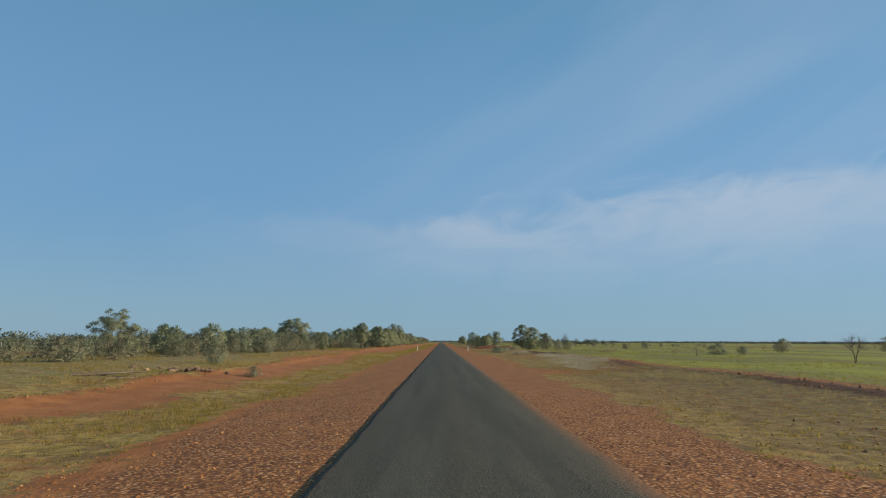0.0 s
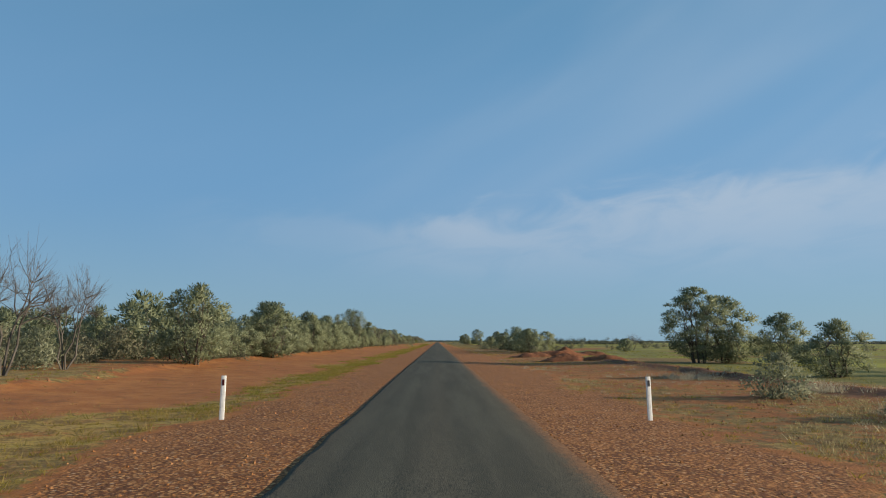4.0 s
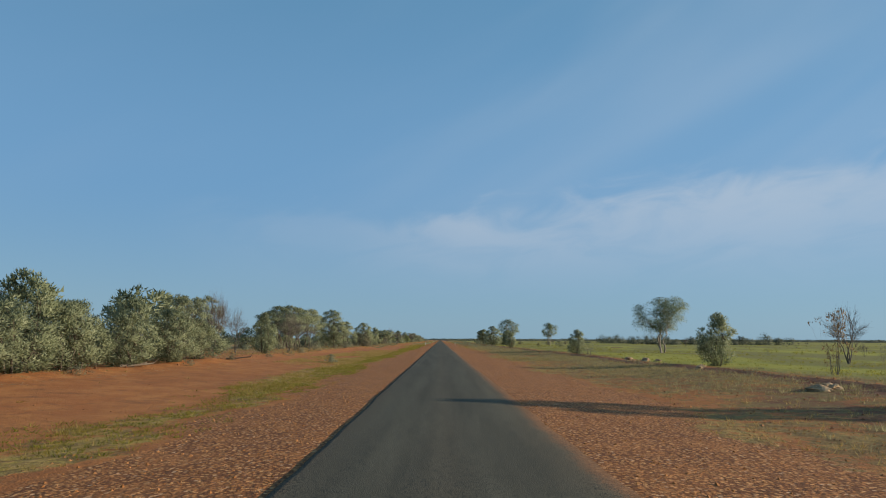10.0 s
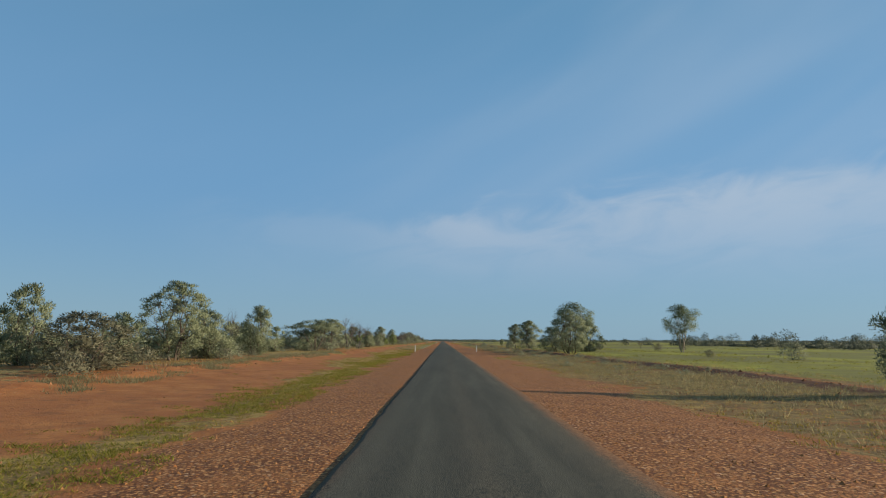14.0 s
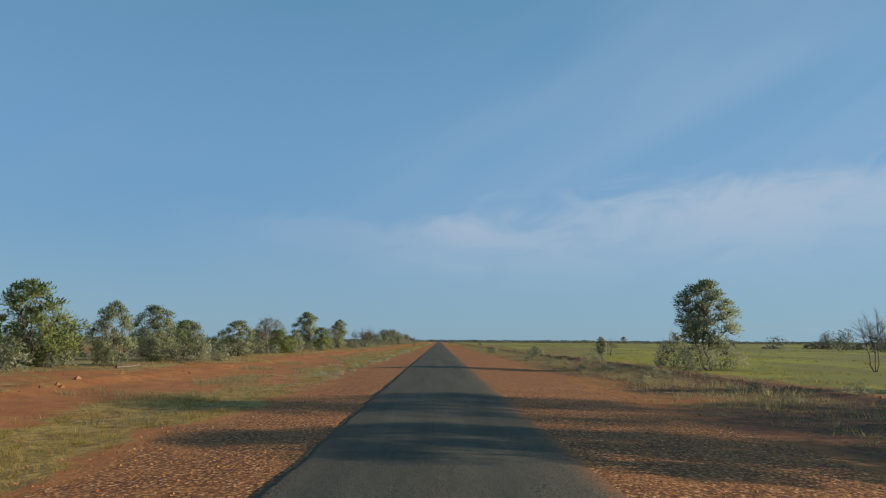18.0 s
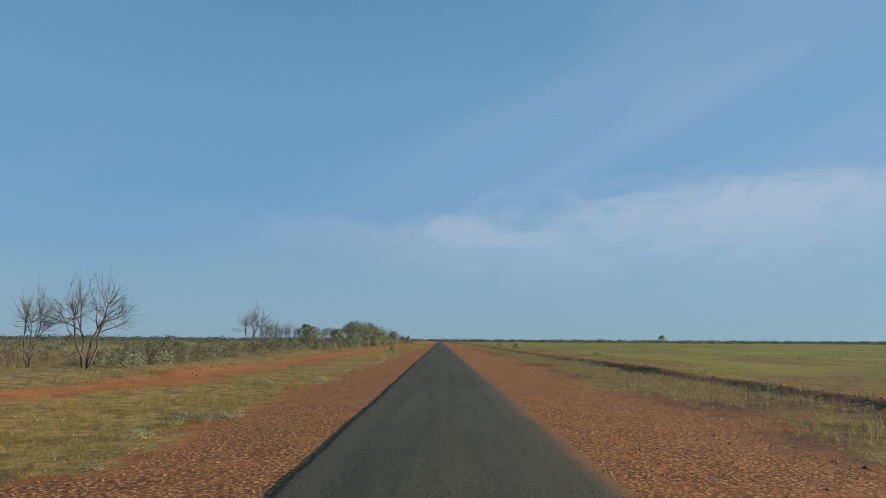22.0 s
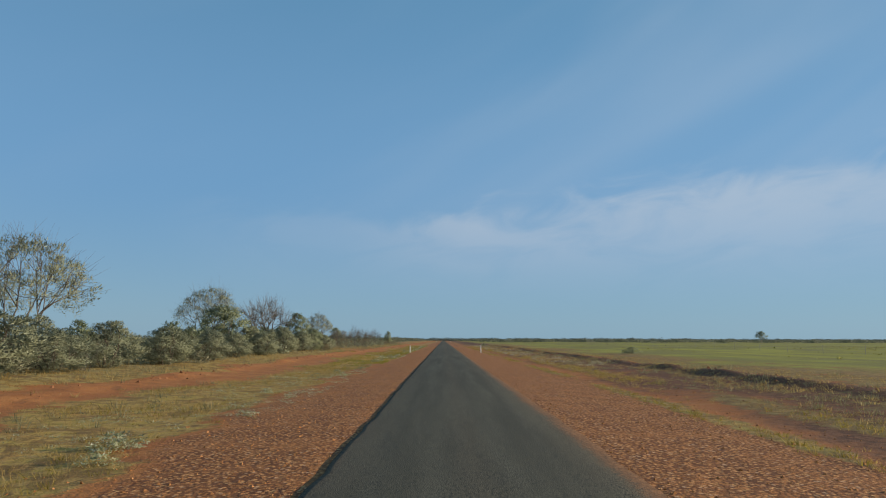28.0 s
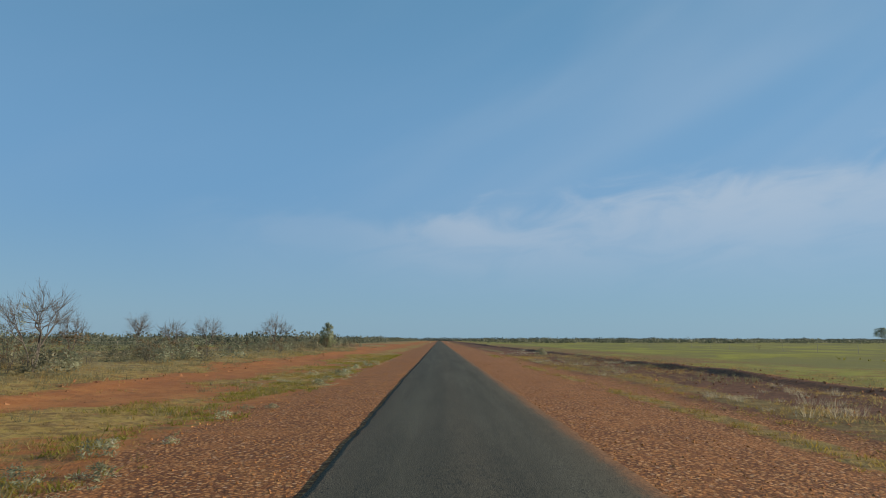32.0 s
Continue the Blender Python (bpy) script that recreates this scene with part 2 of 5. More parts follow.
def ground_material():
    m, t, b = material("red_earth_and_grass", 0.92)
    p = node(t, "ShaderNodeNewGeometry").outputs["Position"]

    def at(name):
        n = t.nodes.new("ShaderNodeAttribute")
        n.attribute_name = name
        return n.outputs["Fac"]

    big, mid, small, tiny = fine(t, p, 0.13, 3), fine(t, p, 0.9, 4, 0.6), fine(t, p, 5.0, 4, 0.65), fine(t, p, 26.0, 2)
    soil = mixed(t, ramp(t, mid, 0.35, 0.68), rgb((0.300, 0.104, 0.027)), rgb((0.400, 0.158, 0.044)))
    soil = mixed(t, maths(t, "MULTIPLY", ramp(t, big, 0.42, 0.66), 0.5), soil, rgb((0.26, 0.088, 0.026)))
    soil = mixed(t, maths(t, "MULTIPLY", ramp(t, small, 0.56, 0.72), 0.45), soil, rgb((0.20, 0.066, 0.024)))
    # shoulder gravel: cells of red-brown stone
    cell = node(t, "ShaderNodeTexVoronoi", {"Vector": p, "Scale": 17.0, "Randomness": 1.0})
    stone = mixed(t, node(t, "ShaderNodeSeparateColor", {0: cell.outputs["Color"]}).outputs[0], rgb((0.430, 0.175, 0.052)), rgb((0.63, 0.318, 0.122)))
    pick = node(t, "ShaderNodeSeparateColor", {0: cell.outputs["Color"]}).outputs[1]
    stone = mixed(t, ramp(t, pick, 0.52, 0.60), rgb((0.370, 0.146, 0.042)), stone)
    stone = mixed(t, ramp(t, pick, 0.93, 0.97), stone, rgb((0.56, 0.33, 0.18)))
    # shade in the gaps between stones, put into the colour
    stone = mixed(t, ramp(t, cell.outputs["Distance"], 0.30, 0.60), stone, rgb((0.140, 0.048, 0.015)))
    stone = mixed(t, maths(t, "MULTIPLY", ramp(t, mid, 0.4, 0.7), 0.35), stone, rgb((0.405, 0.156, 0.045)))
    litter = fine(t, p, 1.15, 6, 0.72, 0.8)
    soil = mixed(t, maths(t, "MULTIPLY", ramp(t, litter, 0.50, 0.66), 0.62), soil, rgb((0.170, 0.068, 0.024)))
    soil = mixed(t, maths(t, "MULTIPLY", ramp(t, maths(t, "SUBTRACT", 1.0, litter), 0.56, 0.70), 0.45), soil, rgb((0.33, 0.170, 0.062)))
    base = mixed(t, ramp(t, maths(t, "ADD", at("gravel"), maths(t, "MULTIPLY_ADD", small, 0.5, -0.25)), 0.3, 0.62), soil, stone)
    # turned soil colour, which also stands for tree shade on the right verge
    dark = mixed(t, ramp(t, small, 0.4, 0.62), rgb((0.100, 0.040, 0.018)), rgb((0.175, 0.074, 0.034)))
    base = mixed(t, ramp(t, maths(t, "ADD", at("dark"), maths(t, "MULTIPLY_ADD", mid, 0.9, -0.45)), 0.35, 0.75), base, dark)
    tuft = mixed(t, ramp(t, mid, 0.38, 0.62), rgb((0.390, 0.245, 0.060)), rgb((0.315, 0.230, 0.044)))
    tuft = mixed(t, ramp(t, small, 0.42, 0.68), tuft, rgb((0.36, 0.240, 0.080)))
    grey = mixed(t, ramp(t, small, 0.35, 0.65), rgb((0.250, 0.196, 0.066)), rgb((0.340, 0.275, 0.108)))
    px = node(t, "ShaderNodeSeparateXYZ", {0: p}).outputs[0]
    tuft = mixed(t, ramp(t, maths(t, "ADD", maths(t, "MULTIPLY", px, -1.0), maths(t, "MULTIPLY_ADD", mid, 4.0, -2.0)), 12.5, 15.5), tuft, grey)
    straw = mixed(t, ramp(t, small, 0.38, 0.64), rgb((0.235, 0.162, 0.055)), rgb((0.140, 0.099, 0.038)))
    tuft = mixed(t, maths(t, "MULTIPLY", ramp(t, maths(t, "ADD", px, maths(t, "MULTIPLY_ADD", litter, 8.0, -4.0)), 3.0, 7.0), 0.80), tuft, straw)
    clump = fine(t, p, 2.6, 6, 0.78, 0.6)
    tuft = mixed(t, maths(t, "MULTIPLY", ramp(t, litter, 0.48, 0.60), 0.75), tuft, rgb((0.150, 0.078, 0.026)))
    tuft = mixed(t, maths(t, "MULTIPLY", ramp(t, clump, 0.49, 0.58), 0.7), tuft, rgb((0.120, 0.074, 0.022)))
    tuft = mixed(t, maths(t, "MULTIPLY", ramp(t, maths(t, "SUBTRACT", 1.0, clump), 0.53, 0.62), 0.55), tuft, rgb((0.40, 0.265, 0.075)))
    cover_fac = maths(t, "ADD", at("grass"), maths(t, "ADD", maths(t, "MULTIPLY_ADD", clump, 1.9, -0.95), maths(t, "MULTIPLY_ADD", mid, 1.5, -0.75)))
    base = mixed(t, maths(t, "MULTIPLY", ramp(t, cover_fac, 0.48, 0.74), 0.92), base, tuft)
    streaky = node(t, "ShaderNodeMapping", {"Vector": p, "Scale": (0.05, 0.012, 1.0)}).outputs[0]
    far_patch = fine(t, streaky, 1.0, 4, 0.6)
    crop = mixed(t, ramp(t, far_patch, 0.36, 0.64), rgb((0.256, 0.230, 0.026)), rgb((0.186, 0.172, 0.034)))
    crop = mixed(t, maths(t, "MULTIPLY", ramp(t, fine(t, p, 1.7, 6, 0.75), 0.5, 0.64), 0.55), crop, rgb((0.135, 0.138, 0.034)))
    crop = mixed(t, maths(t, "MULTIPLY", ramp(t, mid, 0.52, 0.75), 0.45), crop, rgb((0.215, 0.186, 0.062)))
    band = fine(t, node(t, "ShaderNodeMapping", {"Vector": p, "Scale": (0.075, 0.024, 1.0)}).outputs[0], 1.0, 6, 0.68, 1.0)
    crop = mixed(t, maths(t, "MULTIPLY", ramp(t, band, 0.46, 0.56), 0.75), crop, rgb((0.172, 0.148, 0.046)))
    crop = mixed(t, maths(t, "MULTIPLY", ramp(t, maths(t, "SUBTRACT", 1.0, band), 0.52, 0.60), 0.6), crop, rgb((0.310, 0.292, 0.038)))
    crop_fac = maths(t, "ADD", at("green"), maths(t, "MULTIPLY_ADD", mid, 1.0, -0.5))
    base = mixed(t, ramp(t, crop_fac, 0.35, 0.75), base, crop)
    # leaf litter, shadows between stalks and pebbles: fine dark and pale flecks
    grain = fine(t, p, 13.0, 5, 0.7)
    base = mixed(t, maths(t, "MULTIPLY", ramp(t, grain, 0.54, 0.72), 0.55), base, rgb((0.085, 0.045, 0.018)))
    base = mixed(t, maths(t, "MULTIPLY", ramp(t, maths(t, "SUBTRACT", 1.0, grain), 0.58, 0.74), 0.35), base, rgb((0.40, 0.27, 0.12)))
    wire(t, base, b.inputs["Base Color"])
    rel = maths(t, "MULTIPLY_ADD", maths(t, "MULTIPLY", clump, at("grass")), 0.7, maths(t, "MULTIPLY_ADD", small, 0.6, maths(t, "MULTIPLY_ADD", tiny, 0.3, maths(t, "MULTIPLY", cell.outputs["Distance"], maths(t, "MULTIPLY", maths(t, "MULTIPLY_ADD", pick, -1.1, -0.3))))))
    bump(t, b, rel, 0.9, 0.07)
    return m


def asphalt_material():
    m, t, b = material("worn_asphalt", 0.92)
    b.inputs["Specular IOR Level"].default_value = 0.12
    p = node(t, "ShaderNodeNewGeometry").outputs["Position"]
    x = node(t, "ShaderNodeSeparateXYZ", {0: p}).outputs[0]
    along = node(t, "ShaderNodeMapping", {"Vector": p, "Scale": (1.0, 0.06, 1.0)}).outputs[0]
    chip = node(t, "ShaderNodeTexVoronoi", {"Vector": p, "Scale": 70.0}).outputs
    long_stain, blot = fine(t, along, 1.6, 4, 0.6), fine(t, p, 0.7, 4, 0.6)
    base = mixed(t, ramp(t, long_stain, 0.35, 0.68), rgb((0.112, 0.098, 0.066)), rgb((0.160, 0.140, 0.094)))
    # wheel paths polished darker, the middle and the edges dusted with red earth
    wheel = maths(t, "SUBTRACT", maths(t, "ABSOLUTE", x), 0.78)
    dust = ramp(t, maths(t, "ADD", maths(t, "ABSOLUTE", wheel), maths(t, "MULTIPLY_ADD", blot, 0.5, -0.25)), 0.28, 0.95)
    base = mixed(t, maths(t, "MULTIPLY", dust, 0.55), base, rgb((0.180, 0.142, 0.090)))
    edge = ramp(t, maths(t, "ADD", maths(t, "ABSOLUTE", x), maths(t, "MULTIPLY_ADD", blot, 0.35, -0.18)), 1.66, 1.92)
    base = mixed(t, maths(t, "MULTIPLY", edge, 0.6), base, rgb((0.21, 0.115, 0.065)))
    # red dust and fine gravel spill over the right-hand edge
    grit = node(t, "ShaderNodeTexVoronoi", {"Vector": p, "Scale": 24.0}).outputs
    spill = ramp(t, maths(t, "ADD", maths(t, "MULTIPLY_ADD", grit["Distance"], -0.4, x), maths(t, "MULTIPLY_ADD", blot, 0.5, -0.25)), 1.42, 1.95)
    gritty = mixed(t, node(t, "ShaderNodeSeparateColor", {0: grit["Color"]}).outputs[0], rgb((0.17, 0.078, 0.034)), rgb((0.34, 0.160, 0.072)))
    base = mixed(t, ramp(t, chip["Distance"], 0.35, 0.75), base, rgb((0.022, 0.022, 0.021)))
    base = mixed(t, maths(t, "MULTIPLY", spill, 0.92), base, gritty)
    wire(t, base, b.inputs["Base Color"])
    bump(t, b, chip["Distance"], 0.55, 0.006)
    return m


def leaf_material(name, low, high, tip, rough=0.6, thin=0.44):
    """Foliage: each leaf has its own shade, each plant its own drift."""
    m, t, b = material(name, rough)
    island = node(t, "ShaderNodeNewGeometry").outputs["Random Per Island"]
    plant = node(t, "ShaderNodeObjectInfo").outputs["Random"]
    c = mixed(t, island, rgb(low), rgb(high))
    c = mixed(t, ramp(t, island, 0.80, 1.0), c, rgb(tip))
    c = mixed(t, maths(t, "MULTIPLY", plant, 0.35), c, rgb(tuple(0.5 * (a + h) for a, h in zip(tip, low))))
    wire(t, c, b.inputs["Base Color"])
    glow = node(t, "ShaderNodeBsdfTranslucent", {"Color": c})
    mix = node(t, "ShaderNodeMixShader", {0: thin, 1: b.outputs[0], 2: glow.outputs[0]})
    wire(t, mix.outputs[0], t.nodes["Material Output"].inputs["Surface"])
    return m


def mottled(name, low, high, scale, rough=0.85, depth=0.02, stretch=(1, 1, 1)):
    m, t, b = material(name, rough)
    o = node(t, "ShaderNodeTexCoord").outputs["Object"]
    p = node(t, "ShaderNodeMapping", {"Vector": o, "Scale": stretch}).outputs[0]
    f1, f2 = fine(t, p, scale, 4, 0.6), fine(t, p, scale * 6, 3, 0.6)
    c = mixed(t, ramp(t, f1, 0.3, 0.7), rgb(low), rgb(high))
    c = mixed(t, maths(t, "MULTIPLY", ramp(t, f2, 0.5, 0.75), 0.5), c, rgb(tuple(0.55 * a for a in low)))
    wire(t, c, b.inputs["Base Color"])
    bump(t, b, f2, 0.5, depth)
    return m


def pebble(name, low, high, rough=0.9):
    m, t, b = material(name, rough)
    island = node(t, "ShaderNodeNewGeometry").outputs["Random Per Island"]
    wire(t, mixed(t, island, rgb(low), rgb(high)), b.inputs["Base Color"])
    return m


EARTH, ASPHALT = ground_material(), asphalt_material()
MULGA = leaf_material("grey_green_mulga_leaves", (0.126, 0.148, 0.076), (0.270, 0.298, 0.166), (0.40, 0.42, 0.275))
OLIVE = leaf_material("olive_acacia_leaves", (0.120, 0.140, 0.076), (0.258, 0.282, 0.158), (0.37, 0.392, 0.25))
GUM = leaf_material("dull_green_gum_leaves", (0.104, 0.126, 0.058), (0.215, 0.245, 0.124), (0.32, 0.345, 0.21), 0.5)
FRESH = leaf_material("fresh_green_leaves", (0.095, 0.130, 0.034), (0.20, 0.24, 0.070), (0.28, 0.30, 0.11))
SILVER = leaf_material("silver_saltbush_leaves", (0.148, 0.158, 0.094), (0.262, 0.275, 0.172), (0.38, 0.392, 0.272), 0.75)
GREY = leaf_material("grey_green_scrub_leaves", (0.115, 0.110, 0.066), (0.215, 0.202, 0.126), (0.31, 0.29, 0.19), 0.75)
RUSTY = leaf_material("dry_rusty_leaves", (0.120, 0.075, 0.035), (0.210, 0.135, 0.065), (0.27, 0.19, 0.10))
TWIGS = mottled("grey_dead_twigs", (0.062, 0.053, 0.045), (0.138, 0.119, 0.101), 3.0, 0.9, 0.01, (1, 1, 0.3))
BARK = mottled("dark_fissured_bark", (0.060, 0.045, 0.034), (0.135, 0.105, 0.080), 4.0, 0.9, 0.02, (1, 1, 0.25))
PALE_BARK = mottled("pale_gum_bark", (0.17, 0.14, 0.105), (0.36, 0.31, 0.245), 2.0, 0.7, 0.01, (1, 1, 0.4))
GREEN_GRASS = leaf_material("green_grass_blades", (0.185, 0.138, 0.020), (0.350, 0.258, 0.045), (0.46, 0.335, 0.10), 0.7, 0.6)
HERB = leaf_material("bright_herb_leaves", (0.150, 0.145, 0.020), (0.300, 0.260, 0.040), (0.44, 0.36, 0.08), 0.65, 0.6)
DRY_GRASS = leaf_material("dry_straw_blades", (0.28, 0.185, 0.055), (0.46, 0.320, 0.115), (0.56, 0.42, 0.18), 0.75, 0.6)
TUSSOCK = leaf_material("grey_olive_tussock_blades", (0.158, 0.142, 0.070), (0.285, 0.256, 0.132), (0.42, 0.375, 0.22), 0.75, 0.6)
DRY_TUSSOCK = leaf_material("straw_tussock_blades", (0.235, 0.188, 0.088), (0.39, 0.318, 0.155), (0.51, 0.42, 0.235), 0.75, 0.6)
PALE_GRASS = leaf_material("pale_dead_grass", (0.30, 0.255, 0.165), (0.46, 0.40, 0.28), (0.56, 0.50, 0.37), 0.8, 0.6)
BLOOM = leaf_material("white_everlasting_heads", (0.27, 0.29, 0.13), (0.50, 0.50, 0.34), (0.70, 0.68, 0.54), 0.7, 0.6)
STONE = pebble("red_gravel_stones", (0.215, 0.083, 0.023), (0.375, 0.174, 0.066))
CLOD = pebble("dark_earth_clods", (0.120, 0.046, 0.020), (0.32, 0.150, 0.068))
ROCK = mottled("pale_weathered_rock", (0.24, 0.155, 0.085), (0.42, 0.30, 0.18), 2.5, 0.9, 0.03)
RUBBLE = mottled("brown_broken_rubble", (0.085, 0.050, 0.034), (0.20, 0.125, 0.085), 3.0, 0.95, 0.03)
LOG = mottled("weathered_log_wood", (0.085, 0.062, 0.045), (0.19, 0.15, 0.112), 3.0, 0.9, 0.02, (0.3, 1, 1))
MOUND = mottled("loose_red_earth", (0.12, 0.044, 0.020), (0.24, 0.090, 0.038), 1.6, 0.95, 0.06)
POST = mottled("weathered_white_plastic", (0.66, 0.65, 0.61), (0.80, 0.79, 0.76), 5.0, 0.55, 0.002)
TIMBER = mottled("grey_fence_timber", (0.22, 0.195, 0.16), (0.38, 0.34, 0.28), 3.0, 0.9, 0.01, (1, 1, 0.2))


def reflector(name, colour):
    m, t, b = material(name, 0.3)
    o = node(t, "ShaderNodeTexCoord").outputs["Object"]
    prism = node(t, "ShaderNodeTexVoronoi", {"Vector": o, "Scale": 160.0}).outputs["Distance"]
    wire(t, mixed(t, ramp(t, prism, 0.2, 0.7), rgb(colour), rgb(tuple(0.4 * c for c in colour))), b.inputs["Base Color"])
    bump(t, b, prism, 0.4, 0.002)
    return m


RED_GLASS, CLEAR_GLASS = reflector("dark_red_reflector", (0.10, 0.012, 0.010)), reflector("dark_clear_reflector", (0.10, 0.09, 0.09))


# ---- mesh helpers ----
def mesh_of(name, verts, faces, mat, smooth=False):
    """A mesh from arrays of places and of faces that all have as many corners."""
    verts, faces = np.asarray(verts, np.float32).reshape(-1, 3), np.asarray(faces, np.int32)
    me = bpy.data.meshes.new(name)
    n, k = faces.shape
    me.vertices.add(len(verts))
    me.vertices.foreach_set("co", verts.ravel())
    me.loops.add(n * k)
    me.loops.foreach_set("vertex_index", faces.ravel())
    me.polygons.add(n)
    me.polygons.foreach_set("loop_start", np.arange(0, n * k, k, dtype=np.int32))
    me.polygons.foreach_set("use_smooth", np.full(n, smooth))
    me.update(calc_edges=True)
    me.materials.append(mat)
    return me


def soft_normals(me, verts, faces, outward, share):
    """Leaf shading that follows the crown: each triangle faces outwards, its normals lean to the outward way."""
    tri = verts.reshape(-1, 3, 3)
    n = np.cross(tri[:, 1] - tri[:, 0], tri[:, 2] - tri[:, 0])
    n /= np.linalg.norm(n, axis=1, keepdims=True) + 1e-12
    n = n * np.where((n * outward).sum(1) < 0, -1.0, 1.0)[:, None]
    mix = n * (1 - share) + outward * share
    mix /= np.linalg.norm(mix, axis=1, keepdims=True) + 1e-12
    me.polygons.foreach_set("use_smooth", np.ones(len(me.polygons), bool))
    me.normals_split_custom_set_from_vertices(np.repeat(mix, 3, axis=0))


def facing(verts, outward):
    """Turns the corners of triangles so that they face the outward way."""
    tri = verts.reshape(-1, 3, 3).copy()
    n = np.cross(tri[:, 1] - tri[:, 0], tri[:, 2] - tri[:, 0])
    back = (n * outward).sum(1) < 0
    tri[back] = tri[back][:, [1, 0, 2]]
    return tri.reshape(-1, 3)


def leafy(name, verts, faces, outward, mat, share=0.6):
    outward = outward / (np.linalg.norm(outward, axis=1, keepdims=True) + 1e-9)
    verts = facing(verts, outward)
    me = mesh_of(name, verts, faces, mat)
    soft_normals(me, np.asarray(verts, float), faces, outward, share)
    return me


def part(name, data, mat, parent, label=""):
    """One mesh object under a thing or a part; data is a bmesh or a mesh."""
    if isinstance(data, bmesh.types.BMesh):
        me = bpy.data.meshes.new(name)
        data.to_mesh(me)
        data.free()
        me.materials.append(mat)
    else:
        me = data
    ob = new(name, me)
    ob.parent = parent
    return tagged(ob, label)


def strips(xs, ys):
    """Places and quads of a grid over the ground."""
    gx, gy = np.meshgrid(xs, ys)
    w = len(xs)
    i = (np.arange(len(ys) - 1)[:, None] * w + np.arange(w - 1)[None, :]).ravel()
    return gx.ravel(), gy.ravel(), np.stack([i, i + 1, i + w + 1, i + w], 1)


# ---- ground and road ----
near_x = np.concatenate([np.arange(-34, -20, 1.0), np.arange(-20, -4, 0.45), np.arange(-4, -1.5, 0.35), [-1.5, 0, 1.5], np.arange(1.85, 4.2, 0.35), np.arange(4.2, 10.5, 0.45), np.arange(10.5, 15.6, 0.25), np.arange(15.6, 20, 0.45), np.arange(20, 34, 1.0)])
far_x = np.array([40, 48, 60, 80, 110, 160, 230, 340, 520, 800, 1300, 2200, 3600, 5000.0])
ground_xs = np.concatenate([-far_x[::-1], near_x, far_x])
ground_ys = np.concatenate([[-5000, -2500, -1000, -400, -150, -60, -30], np.arange(-12, 930, 1.3), np.arange(960, 1200, 4.0), [1230, 1300, 1400, 1550, 1800, 2200, 3000, 4000, 6000]])
gx, gy, gf = strips(ground_xs, ground_ys)
ground_mesh = mesh_of("ground", np.stack([gx, gy, height(gx, gy)], 1), gf, EARTH, True)
for name, values in zip(("grass", "green", "gravel", "dark"), cover(gx, gy)):
    a = ground_mesh.attributes.new(name, "FLOAT", "POINT")
    a.data.foreach_set("value", values.astype(np.float32))
tagged(new("ground", ground_mesh), "flat red outback earth with gravel shoulders, grass strips and green paddock", "ground", kind="structure")


def road():
    """A thin seal with a ragged, slightly raised edge."""
    ys = np.concatenate([[-60, -30, -15], np.arange(-8, 950, 0.4), np.arange(950, 1300, 5.0), [1400, 1600, 2000, 2600, 3400, 4600]])
    rag = lambda s: 1.88 + 0.05 * (lump(ys, 0 * ys, 1.1, s) - 0.5) + 0.05 * (lump(ys, 0 * ys, 0.45, s + 1) - 0.5) + 0.06 * (lump(ys, 0 * ys, 9.0, s + 2) - 0.5)
    l, r = -rag(20), rag(30)
    cols = [l, l + 0.012, l + 0.10] + [0 * ys + v for v in (-0.9, 0.0, 0.9)] + [r - 0.35, r - 0.10, r + 0.30]
    zs = [-0.06, -0.008, 0.0, 0.022, 0.03, 0.022, 0.004, -0.012, -0.06]
    v = np.stack([np.stack([c, ys, 0 * ys + z], 1) for c, z in zip(cols, zs)], 1).reshape(-1, 3)
    w = len(cols)
    i = (np.arange(len(ys) - 1)[:, None] * w + np.arange(w - 1)[None, :]).ravel()
    return mesh_of("road", v, np.stack([i, i + 1, i + w + 1, i + w], 1), ASPHALT, True)


tagged(new("road", road()), "straight single-lane worn dark asphalt road with ragged edges", "road", kind="structure")


# ---- plants ----
def tubes(segments, sides=5):
    """Tapered round limbs: rows of start, end, radius at start and at end."""
    s = np.asarray(segments, float)
    a, b, ra, rb = s[:, 0:3], s[:, 3:6], s[:, 6], s[:, 7]
    d = b - a
    d /= np.linalg.norm(d, axis=1, keepdims=True) + 1e-9
    side = np.cross(d, np.where(np.abs(d[:, 2:3]) > 0.9, [[1.0, 0, 0]], [[0, 0, 1.0]]))
    side /= np.linalg.norm(side, axis=1, keepdims=True) + 1e-9
    other = np.cross(d, side)
    ang = np.arange(sides) * 2 * np.pi / sides
    ring = np.cos(ang)[None, :, None] * side[:, None] + np.sin(ang)[None, :, None] * other[:, None]
    v = np.concatenate([a[:, None] + ring * ra[:, None, None], b[:, None] + ring * rb[:, None, None]], 1).reshape(-1, 3)
    base = (np.arange(len(s)) * 2 * sides)[:, None]
    k = np.arange(sides)[None, :]
    n = (k + 1) % sides
    f = np.stack([base + k, base + n, base + sides + n, base + sides + k], 2).reshape(-1, 4)
    return v, f


